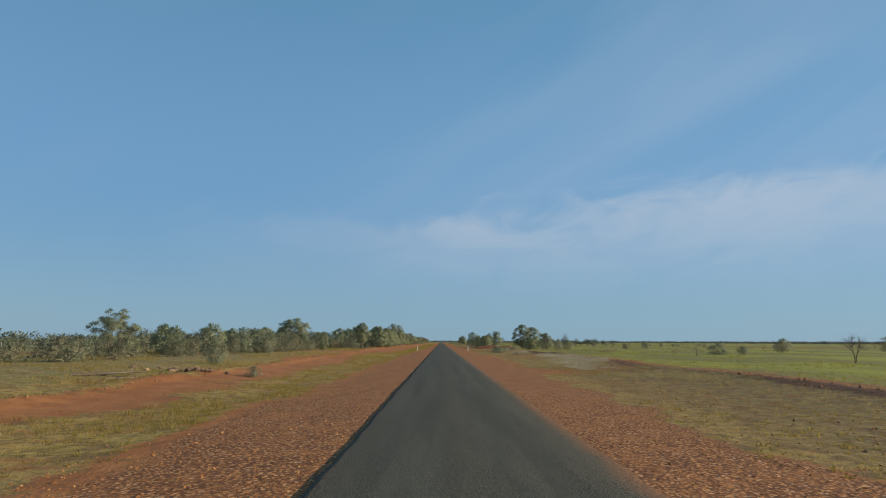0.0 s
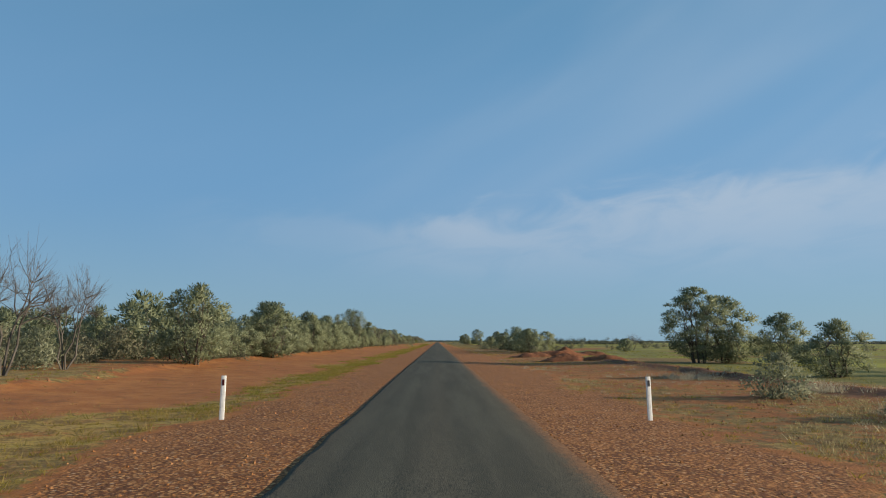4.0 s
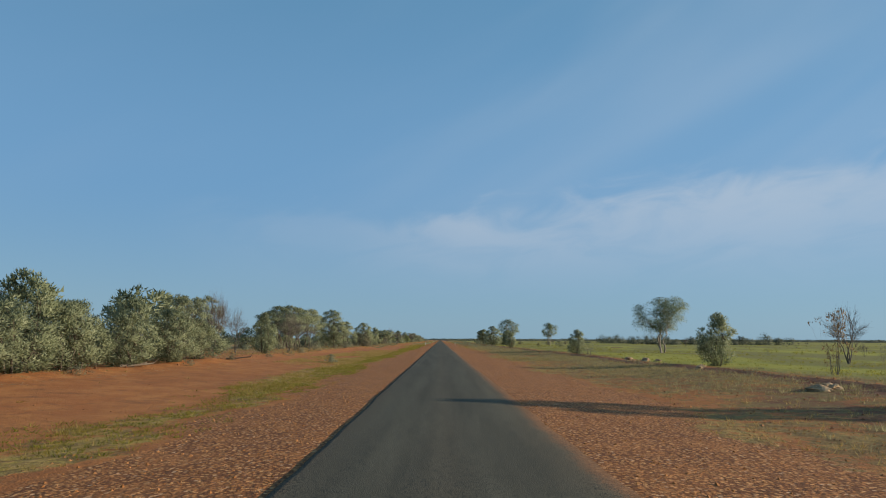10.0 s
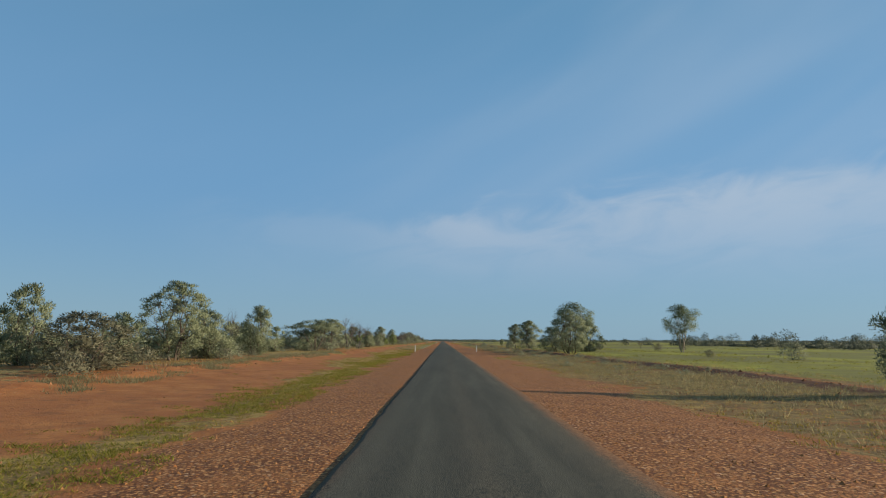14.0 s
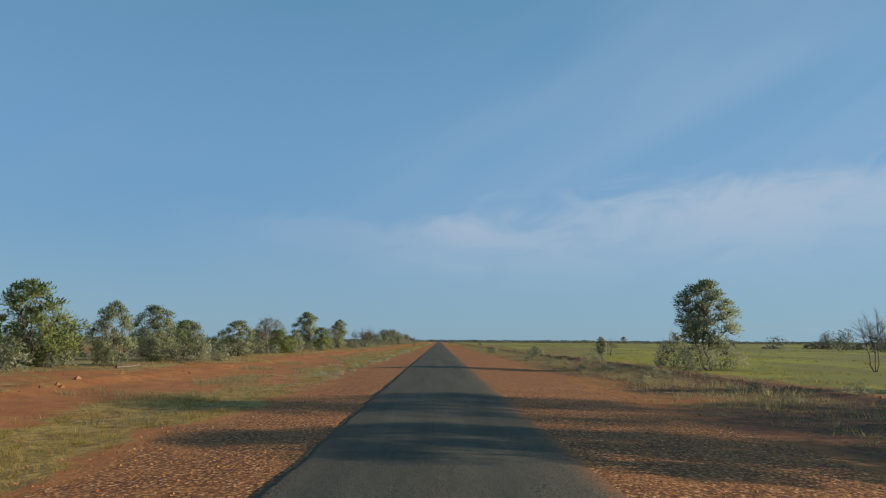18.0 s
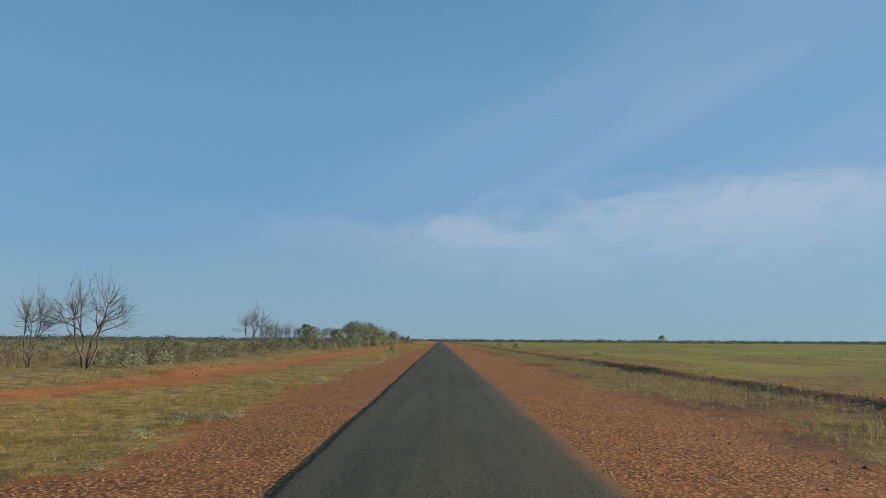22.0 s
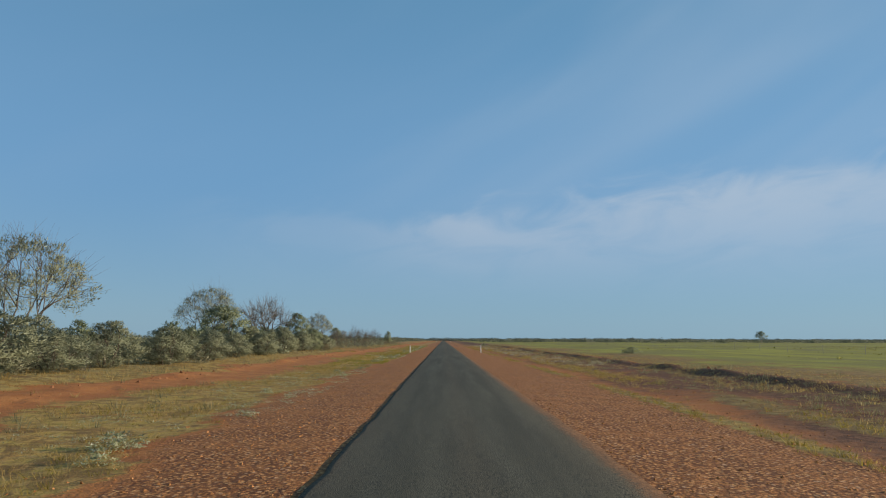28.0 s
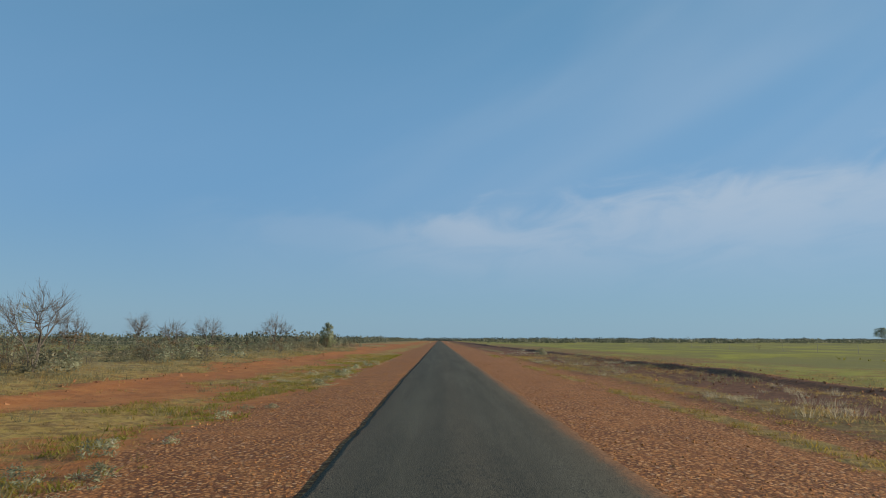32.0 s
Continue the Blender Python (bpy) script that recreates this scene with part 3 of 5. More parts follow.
def leaves(rng, places, size, slim):
    """Small pointed leaves or sprigs, one triangle each, turned at random."""
    n = len(places)
    d = rng.normal(0, 1, (n, 3)) * 0.75
    out = places * (1, 1, 0)
    d = d + 0.55 * out / (np.linalg.norm(out, axis=1, keepdims=True) + 0.3)
    d[:, 2] = d[:, 2] * 0.8 + 0.55
    d /= np.linalg.norm(d, axis=1, keepdims=True)
    w = np.cross(d, rng.normal(0, 1, (n, 3)))
    w /= np.linalg.norm(w, axis=1, keepdims=True) + 1e-9
    s = size * rng.uniform(0.6, 1.4, (n, 1))
    v = np.stack([places - w * s * slim, places + w * s * slim, places + d * s], 1).reshape(-1, 3)
    return v, np.arange(3 * n).reshape(-1, 3)


def bent(rng, p, q, pieces, r0, r1, wobble, out):
    """A smoothly bowed limb from p to q, as tapered pieces."""
    span = np.linalg.norm(q - p)
    bow, twist = rng.normal(0, 1.3 * wobble * span, 3), rng.normal(0, 0.6 * wobble * span, 3)
    last = p
    for i in range(1, pieces + 1):
        t = i / pieces
        nxt = p + (q - p) * t + bow * math.sin(math.pi * t) + twist * math.sin(2 * math.pi * t)
        out.append((*last, *nxt, r0 + (r1 - r0) * (i - 1) / pieces, r0 + (r1 - r0) * t))
        last = nxt


def limbs(rng, targets, stems, radius, foot, out, sprays=0, spray=0.4, smooth=1):
    """Stems from the ground that fork towards the targets; a target may end in a spray of fine twigs."""
    az = np.arctan2(targets[:, 1], targets[:, 0]) + rng.normal(0, 0.35, len(targets))
    for group in np.array_split(np.argsort(az), stems):
        g = targets[group[np.argsort(targets[group, 2])]]
        c = g.mean(0)
        base = np.array([c[0], c[1], 0]) / (np.hypot(c[0], c[1]) + 1e-6) * foot * rng.uniform(0.4, 1.2)
        base[2] = -0.08
        elbow = base + (c - base) * np.array([0.42, 0.42, 0.55]) + rng.normal(0, 0.05 * c[2], 3)
        out.append((0.0, 0.0, -0.10, *base, radius * 0.9, radius))
        bent(rng, base, elbow, 3 + 3 * (smooth > 1), radius, radius * 0.66, 0.05 + 0.02 * (smooth > 1), out)
        for chunk in np.array_split(g, max(1, len(g) // 5)):
            s = chunk.mean(0)
            start = elbow + (base - elbow) * rng.uniform(0, 0.35) * (s[2] < elbow[2] * 1.3)
            fork = start + (s - start) * rng.uniform(0.5, 0.68)
            bent(rng, start, fork, 2 * smooth, radius * 0.55, radius * 0.32, 0.06, out)
            for q in chunk:
                bent(rng, fork, q, 2, radius * 0.28, radius * 0.07, 0.09, out)
                for k in range(sprays):
                    t = rng.uniform(0.3, 1.0)
                    p = fork + (q - fork) * t
                    e = p + ((q - fork) / (np.linalg.norm(q - fork) + 1e-6) + rng.normal(0, 0.5, 3) + [0, 0, 0.35]) * spray * rng.uniform(0.5, 1.2)
                    out.append((*p, *e, radius * 0.10, radius * 0.045))


def lobes(rng, n, count, low, high, wide, belly, tight):
    """Targets gathered in a few uneven lobes inside a crown between two heights."""
    c = []
    for k in range(count):
        z = low + (high - low) * ((k + rng.uniform(0.2, 0.8)) / count)
        f = 1 - abs((z - low) / (high - low) - belly) ** 1.6 * 0.95
        a = k * 2.4 + rng.uniform(-0.5, 0.5)
        r = 0.5 * wide * f * rng.uniform(0.35, 0.85)
        c.append((r * math.cos(a), r * math.sin(a), z))
    c = np.array(c)
    p = c[rng.randint(0, count, n)] + np.clip(rng.normal(0, 1, (n, 3)), -1.7, 1.7) * tight * np.array([wide, wide, 0.7 * (high - low)])
    p[:, 2] = np.clip(p[:, 2], 0.25, high)
    return p


PLANTS = {}


def wood_mesh(name, segs, mat, sides):
    v, f = tubes(segs, sides)
    return mesh_of(name, v, f, mat, True)


def boughs(rng, count, low, high, wide, belly, size, core=0.2):
    """Leafy boughs round a crown: places and radii, in a spiral from the skirt to the top, a few in the core."""
    c, r = [], []
    skew = rng.normal(0, 0.07 * wide, 2)
    for k in range(count):
        s = (k + rng.uniform(0.1, 0.9)) / count
        z = low + (high - low) * s
        span = 1 - belly
        f = (1 - (abs(s - belly) / (span if s > belly else max(belly, 0.3))) ** 2.2 * 0.80)
        a = k * 2.4 + rng.uniform(-0.5, 0.5)
        q = 0.5 * wide * f * (rng.uniform(0.55, 0.86) if rng.rand() > core else rng.uniform(0.0, 0.4))
        c.append((q * math.cos(a) + skew[0] * s, q * math.sin(a) + skew[1] * s, z))
        r.append(size * rng.uniform(0.7, 1.3) * (0.7 + 0.3 * f))
    c, r = np.array(c), np.array(r)
    c[:, 2] = np.maximum(c[:, 2] - 0.3 * r, 0.3 * r)
    return c, r


def bough_leaves(rng, c, r, n, size, slim, flat, inner, lift=0.35, stray=0.5):
    """Leaves that clothe boughs and sweep outwards and up, with some bigger ones deep inside; also their outward ways."""
    heart = np.array([0, 0, 0.45 * c[:, 2].max()])
    pick = rng.choice(len(c), n, p=r ** 2 / (r ** 2).sum())
    away = (c - heart) * (1, 1, 0.8)
    away /= np.linalg.norm(away, axis=1, keepdims=True) + 0.3
    d = rng.normal(0, 1, (n, 3)) + 0.9 * away[pick] + (0, 0, 0.35)
    d /= np.linalg.norm(d, axis=1, keepdims=True)
    deep = rng.rand(n) < inner
    reach = np.where(deep, rng.uniform(0.0, 0.6, n), rng.uniform(0.30, 1.15, n) ** 0.7)
    ragged = 0.86 + 0.28 * rng.rand(len(c), 7)[pick, (np.arctan2(d[:, 1], d[:, 0]) * 1.114 + 3.5).astype(int) % 7]
    p = c[pick] + d * (reach * r[pick] * ragged)[:, None] * (1, 1, flat)
    w = d + (0, 0, lift) + rng.normal(0, stray, (n, 3))
    w /= np.linalg.norm(w, axis=1, keepdims=True)
    side = np.cross(w, rng.normal(0, 1, (n, 3)))
    side /= np.linalg.norm(side, axis=1, keepdims=True) + 1e-9
    s = (size * rng.uniform(0.6, 1.4, n) * np.where(deep, 1.7, 1.0))[:, None]
    v = np.stack([p - side * s * slim, p + side * s * slim, p + w * s], 1).reshape(-1, 3)
    return v, np.arange(3 * n).reshape(-1, 3), d * 0.75 + away[pick] * 0.6 + (0, 0, 0.12)


def build_plant(kind, v):
    """One template of a plant at its natural size: an Empty with its wood and its foliage."""
    rng = np.random.RandomState(hash_of(kind) + 31 * v)
    segs, grown_leaves = [], None
    if kind in ("mulga", "green_mulga", "brown_mulga", "wattle"):     # dense, leafy from the ground up, in layered boughs
        tall, wide = 4.5, 4.3
        c, r = boughs(rng, 44, 0.35, 4.25, 4.0, 0.30, 0.62)
        limbs(rng, c, 5, 0.07, 0.3, segs)
        mat, bark = {"mulga": MULGA, "green_mulga": FRESH, "brown_mulga": GREY, "wattle": SILVER}[kind], BARK
        grown_leaves = bough_leaves(rng, c, r, 7400, 0.150, 0.20, 0.72, 0.14, 0.5)
    elif kind == "old_mulga":  # a large one, its fine foliage in many close layers
        tall, wide = 4.5, 4.3
        c, r = boughs(rng, 100, 0.4, 4.3, 4.1, 0.38, 0.42, 0.25)
        limbs(rng, c, 6, 0.06, 0.3, segs)
        mat, bark = MULGA, BARK
        grown_leaves = bough_leaves(rng, c, r, 15000, 0.105, 0.17, 0.52, 0.14, 0.4)
    elif kind == "acacia":     # flat-topped layered crown over bare forking stems
        tall, wide = 7.0, 7.4
        a, q = rng.uniform(0, 6.28, 66), np.sqrt((np.arange(66) + rng.rand(66)) / 66)
        top = 6.45 * (1 - 0.32 * q ** 2.6) * (0.93 + 0.07 * np.sin(3 * a + v) * q)
        c = np.stack([3.1 * q * np.cos(a), 3.1 * q * np.sin(a), top - rng.rand(66) ** 1.6 * 2.9], 1)
        r = rng.uniform(0.45, 0.85, 66)
        limbs(rng, c, rng.randint(3, 5), 0.085, 0.35, segs, 2, 0.6)
        mat, bark = OLIVE, BARK
        grown_leaves = bough_leaves(rng, c, r, 10500, 0.168, 0.165, 0.58, 0.10, 0.5)
    elif kind == "fan":        # many straight stems fanning up to a thin silvery dome
        tall, wide = 7.0, 7.6
        a, q = rng.uniform(0, 6.28, 120), np.sqrt((np.arange(120) + rng.rand(120)) / 120)
        top = 6.6 * (1 - 0.42 * q ** 2.2) * rng.uniform(0.90, 1.0, 120)
        c = np.stack([3.4 * q * np.cos(a), 3.4 * q * np.sin(a), top], 1)
        limbs(rng, c, 8, 0.062, 0.45, segs, 4, 0.75)
        mat, bark = SILVER, TWIGS
        deeper = c * rng.uniform(0.62, 0.97, (120, 1)) * (1.03, 1.03, 1)
        grown_leaves = bough_leaves(rng, np.concatenate([c - (0, 0, 0.15), deeper]), rng.uniform(0.28, 0.52, 240), 7800, 0.135, 0.15, 0.7, 0.05, 0.8)
    elif kind in ("gum", "dark_gum"):        # open crown in separate clumps, pale leaning trunks
        tall, wide = 6.8, 5.4
        count = 28
        c, r = boughs(rng, count, 2.9, 6.5, 5.2, 0.50, 0.72, 0.25)
        c[:, :2] *= 1 + 0.25 * np.sin(3 * np.arctan2(c[:, 1], c[:, 0]) + v)[:, None]
        limbs(rng, np.repeat(c, 2, axis=0) + rng.normal(0, 0.35, (2 * count, 3)), rng.randint(2, 4), 0.078, 0.14, segs, 1, 0.35, 2)
        slim_one = kind == "dark_gum"
        mat, bark = (OLIVE, BARK) if slim_one else (GUM, PALE_BARK)
        if slim_one:
            c = np.concatenate([c, rng.normal(0, 1.0, (12, 3)) * (1.2, 1.2, 1.1) + (0, 0, 3.2)])
        grown_leaves = bough_leaves(rng, c, rng.uniform(0.6, 1.05, len(c)), 8800 if slim_one else 9800, 0.150, 0.16, 0.85, 0.12, 0.2 if slim_one else -0.75)
    elif kind == "sapling":    # one stem, a compact crown
        tall, wide = 4.9, 3.1
        c, r = boughs(rng, 34, 1.4, 4.75, 2.7, 0.50, 0.50)
        limbs(rng, c, 2, 0.075, 0.08, segs, 1, 0.4)
        mat, bark = MULGA, BARK
        grown_leaves = bough_leaves(rng, c, r, 7600, 0.140, 0.17, 0.75, 0.14, 0.5)
    elif kind == "dead":       # leafless, fanning upwards from low forks
        tall, wide = 5.5, 4.4
        a, r = rng.uniform(0, 6.28, 78), np.sqrt(rng.uniform(0.0, 1.0, 78))
        z = 5.3 * (1 - 0.30 * r ** 2) * rng.uniform(0.62, 1.0, 78)
        tips = np.stack([2.3 * r * np.cos(a), 2.3 * r * np.sin(a), z], 1)
        limbs(rng, tips, rng.randint(2, 5), 0.068, 0.12, segs, 9, 0.5)
        bark = TWIGS
    elif kind == "brush":      # thicket of bare twigs with a few dry leaves
        tall, wide = 1.6, 2.2
        tips = lobes(rng, 30, 9, 0.3, 1.5, 2.0, 0.7, 0.12)
        limbs(rng, tips, 7, 0.016, 0.15, segs, 1, 0.26)
        mat, bark = (RUSTY if v % 2 else SILVER), TWIGS
        grown_leaves = bough_leaves(rng, tips, np.full(len(tips), 0.20), 600, 0.075, 0.22, 0.62, 0.0)
    elif kind == "thicket":    # the same mulga, standing deeper in the scrub
        tall, wide = 4.5, 4.3
        c, r = boughs(rng, 20, 0.4, 4.2, 4.0, 0.35, 0.80)
        limbs(rng, c, 4, 0.07, 0.3, segs)
        mat, bark = MULGA, BARK
        grown_leaves = bough_leaves(rng, c, r, 1700, 0.27, 0.20, 0.75, 0.15)
    elif kind == "scrub":      # plain low grey bush of the understorey
        tall, wide = 1.2, 1.9
        c, r = boughs(rng, 14, 0.1, 1.1, 1.7, 0.3, 0.36)
        limbs(rng, c, 3, 0.018, 0.08, segs)
        mat, bark = (SILVER if v % 2 else GREY), TWIGS
        grown_leaves = bough_leaves(rng, c, r, 1300, 0.095, 0.20, 0.75, 0.12)
    else:                      # saltbush: a low silvery dome
        tall, wide = 1.2, 1.9
        c, r = boughs(rng, 18, 0.08, 1.12, 1.7, 0.25, 0.34)
        limbs(rng, c, 5, 0.018, 0.10, segs)
        mat, bark = SILVER, TWIGS
        grown_leaves = bough_leaves(rng, c, r, 2200, 0.075, 0.24, 0.75, 0.12)
    names = {"mulga": "mulga_tree", "old_mulga": "mulga_tree", "green_mulga": "mulga_tree", "brown_mulga": "mulga_tree", "wattle": "wattle_bush", "acacia": "acacia_tree", "fan": "acacia_tree", "gum": "gum_tree", "dark_gum": "gum_tree", "sapling": "young_tree", "dead": "dead_tree", "brush": "dry_bush", "saltbush": "saltbush", "scrub": "saltbush", "thicket": "mulga_tree"}
    top = new(names[kind])
    segs = np.array(segs)
    low_bush = kind in ("brush", "saltbush", "scrub")
    if kind == "dead":
        thin_ones = segs[:, 6] < 0.012
        part("trunk", wood_mesh("trunk", segs[~thin_ones], bark, 4), bark, top)
        tagged(part("twig_crown", wood_mesh("twig_crown", segs[thin_ones], bark, 3), bark, top), kind="stuff")
    else:
        wood = "branchwork" if low_bush else "trunk"
        wood_ob = part(wood, wood_mesh(wood, segs, bark, 3 if low_bush or kind == "thicket" else 7 if kind == "gum" else 4), bark, top)
        if low_bush:
            tagged(wood_ob, kind="stuff")
        vv, ff, outward = grown_leaves
        vv[:, 2] = np.maximum(vv[:, 2], 0.03)
        crown = "foliage" if low_bush else "crown"
        part(crown, leafy(crown, vv, ff, outward, mat, 0.7), mat, top)
    return top, tall, wide


def hash_of(word):
    return sum((i + 3) * ord(c) for i, c in enumerate(word)) % 9973


VARIANTS = {"mulga": 6, "old_mulga": 3, "green_mulga": 2, "brown_mulga": 1, "wattle": 3, "acacia": 5, "fan": 4, "gum": 4, "dark_gum": 3, "sapling": 3, "dead": 7, "brush": 4, "saltbush": 4, "scrub": 6, "thicket": 5}
LABELS = {
    "mulga": ("bushy grey-green mulga leafy down to the red earth", "tree"),
    "old_mulga": ("large dense grey-green mulga with finely layered crown", "tree"),
    "green_mulga": ("rounded fresh green mulga bush beside the road verge", "tree"),
    "brown_mulga": ("dense brown-grey rounded bush beside the red track", "bush"),
    "wattle": ("low silvery wattle clump in the scrub line", "bush"),
    "acacia": ("spreading olive acacia with flat crown above forked dark stems", "tree"),
    "fan": ("umbrella-shaped acacia with fanning bare stems and thin silvery crown", "tree"),
    "gum": ("open-crowned gum tree with pale leaning forked trunks", "tree"),
    "dark_gum": ("slim open-crowned tree rising above the mulga thicket", "tree"),
    "sapling": ("compact young grey-green tree on one thin trunk", "tree"),
    "dead": ("leafless grey dead tree with fanning bare twigs", "tree"),
    "brush": ("dry twiggy brown bush with few leaves on red earth", "bush"),
    "scrub": ("low grey saltbush under the roadside trees", "bush"),
    "thicket": ("grey-green mulga deep in the roadside thicket", "tree"),
    "saltbush": ("low silvery saltbush dome growing in the verge", "bush"),
}
place_rng = np.random.RandomState(5)


def plant(kind, x, y, tall, wide=None, label="", group="", v=None):
    """Sets a plant of that height and width on the ground."""
    v = place_rng.randint(VARIANTS[kind]) if v is None else v
    turn = place_rng.uniform(0, 360)
    if (kind, v) not in PLANTS:
        PLANTS[kind, v] = (*build_plant(kind, v), [])
        fresh = True
    else:
        fresh = False
    top, grown, broad, used = PLANTS[kind, v]
    sz = tall / grown
    sx = np.clip((wide / broad) if wide else sz * place_rng.uniform(0.9, 1.15), 0.55 * sz, 1.8 * sz)
    m = Matrix.Translation((x, y, float(height(x, y)) - 0.02)) @ Matrix.Rotation(radians(turn), 4, "Z") @ Matrix.Diagonal((sx, sx, sz, 1))
    if fresh:
        top.matrix_basis = m
        ob = top
    else:
        ob = top.copy()
        scene.collection.objects.link(ob)
        for child in top.children:
            c = child.copy()
            scene.collection.objects.link(c)
            c.parent = ob
        ob.matrix_basis = m
    text, cat = LABELS[kind]
    return tagged(ob, label or text, cat, group or "roadside scrub")


def plants(kind, rows, label=""):
    for x, y, tall, wide in rows:
        if kind == "mulga" and -20 < x < 0 and 140 < y < 300:      # the long thicket is broad and close
            wide = max(wide, 0.85 * tall)
        plant(kind, x, y, tall, wide, label)


# ---- trees and bushes that stand out, each kind in order along the road ----
plants("acacia", [(-16.6, 300.8, 4.6, 4), (-23.9, 322.7, 6.1, 5.6), (-20.1, 341.2, 5.3, 7.4), (-21.3, 347, 6.4, 9.0), (-21.6, 353.4, 6.8, 9.6), (-22.4, 362.4, 6.1, 9.2), (-17.6, 375.4, 5.0, 5.4), (-20.7, 388, 3.0, 4.2), (-16.4, 443.4, 4.5, 8.1), (-16.9, 455, 4.3, 4.8), (-17.9, 461.1, 4.8, 5.6), ])
plants("acacia", [(-21.7, 92.6, 5.1, 4.9), (-23.4, 45, 4.0, 3.6)], "open spreading grey-green mulga above low bushes")
plants("mulga", [(-20.6, 93.8, 2.3, 2.7), (-23.3, 91.4, 2.0, 2.5), (-24.6, 96.0, 2.7, 2.9)])
plants("sapling", [(-14.8, 115.9, 4.7, 3.3)], "open-crowned young mulga above low grey bushes")
plants("scrub", [(-15.4, 116.6, 1.5, 1.9), (-13.9, 115.2, 1.0, 1.5)])
plants("sapling", [(-20.2, 565.6, 5.6, 4.2)], "silvery compact young tree above low bushes")
plants("old_mulga", [(19.1, 150.5, 5.7, 5.9), (-17.5, 364.6, 6.3, 6.2), (-17.8, 405, 5.2, 5.4), (15.3, 443.5, 5.7, 6.0)])
plant("mulga", 21.5, 151.5, 5.0, 5.4, v=5)
plant("mulga", 24.0, 148.0, 3.7, 4.1, v=2)
plants("mulga", [(-17.5, 168, 5.4, 4.6), (-18.5, 176, 5.3, 4.6), (-17.0, 190, 4.9, 4.4)])
plants("acacia", [(-17.8, 734, 5.2, 7.4)])
plants("fan", [(-21.1, 678.7, 3.6, 4.5), (-22.4, 700.7, 4.0, 4.8), (-19.5, 719, 6.0, 8.4), (-21.5, 727, 5.0, 6.0)])
plants("fan", [(-24.4, 752.2, 6.8, 7.4), (-17.8, 816.1, 5.1, 5.0)])
plants("mulga", [(-25, 692, 4.3, 5.0), (-17.2, 802, 4.3, 3.6)])
plants("sapling", [(-23, 862, 3.7, 2.9)], "rusty olive small tree among leafless dead trees")
plants("brush", [(29.6, 74.8, 1.7, 1.7), (16.5, 92, 2, 2), (20.1, 128.8, 1.7, 2), (26.8, 137.1, 1.5, 2.1), (17.3, 288.2, 2.9, 1.6), (29.3, 302.2, 1.4, 1.5), (15.1, 325.3, 1.5, 2.2), (16.4, 337.7, 1.1, 0.9), (11.2, 512, 1.4, 2.4)])
plants("brush", [(-16, 57.9, 1.3, 1.3), (-15.5, 92.1, 1.6, 2.1), (-19.3, 554, 2.2, 1.8), (-19.2, 851.5, 3, 1.8), (-20.4, 862, 3.1, 1.6)])
plants("dead", [(21.2, 130.5, 3.3, 2.1), (26.3, 137.1, 3.6, 1.6), (35.4, 219.3, 3.2, 2.8), (29.1, 305.7, 4.1, 2.9), (24.5, 503.9, 3.7, 1.9)])
plants("sapling", [(23.2, 488, 4.4, 2.5)], "slim young gum with thin drooping crown")
plants("sapling", [(14.6, 476, 5.1, 4.7)], "blue-green mulga with rounded crown above bare stems")
plants("dead", [(-16.6, 128.7, 5.1, 3.7), (-17.2, 133.8, 5, 3), (-14.8, 257.5, 5.1, 4.8), (-16, 280.1, 4.9, 0.9), (-17, 307.8, 5, 2.1), (-21.3, 321.1, 5.4, 2.5), (-20.2, 323.1, 4.5, 2), (-16.8, 331.0, 4.6, 2.4), (-17.4, 336.5, 4.2, 2.6), (-16.6, 341.0, 3.8, 2.2), (-18.3, 417.5, 3.7, 1.8), (-14, 465.9, 4.2, 4.8), (-16.5, 471.2, 5.1, 4.9), (-15.6, 526.2, 2.9, 1.4), (-20.1, 542.9, 3.1, 1.7), (-17.5, 599.3, 3.6, 1.7), (-15.3, 599.6, 4, 3.7), (-17.7, 632.3, 4.7, 3.7), (-20.7, 646.8, 3.5, 1.7)])
plants("dead", [(-19.3, 647.2, 3.5, 1.8), (-22.4, 657.5, 3.5, 1.6), (-21.1, 657.7, 3.7, 1.8), (-24.6, 677.8, 4.4, 2.9), (-17.7, 792, 5.4, 5.1), (-22.3, 804.9, 6.9, 5.5), (-19.5, 842.1, 3.3, 2.6), (-26.5, 846, 2.9, 2.4), (-20.7, 851.3, 3.2, 2), (-17.7, 853.1, 4.1, 2.6), (-25.4, 853.1, 3.4, 2.9), (-16.7, 857.8, 3.8, 2.9), (-21.1, 868.1, 3, 1.6), (-18.6, 882.5, 3.4, 2.3), (-25.7, 885.8, 3.9, 2.4), (-23.8, 888.1, 3.3, 2.5), (-19.5, 906.4, 4.1, 4.1)])
plants("gum", [(28.5, 342.0, 7.2, 7.4), (33.2, 453.8, 6.6, 5.7), (23.7, 480, 8.3, 8.2)])
plant("mulga", 15.9, 273.8, 4.4, 3.4, "open-topped young mulga rising from low bush on the verge", v=1)
plants("saltbush", [(15.0, 273.0, 1.2, 2.2)])
plants("dark_gum", [(-16.2, 206.5, 5.6, 2.4), (-14.9, 223.1, 7, 4), (-17.7, 234.7, 7.7, 4.5)])
plants("scrub", [(53, 100, 1.9, 2.7), (47, 101, 1.0, 1.8), (74, 106, 2.6, 3.4)], "lone grey bush standing out on the green paddock")
plants("green_mulga", [(-18.8, 498, 4.1, 4.4), (-19, 515.1, 2.7, 3.3), (-16.3, 533.6, 2.4, 3.0), (-16.2, 537.2, 1.9, 2.2), (-15.1, 550.1, 3.0, 2.9)])
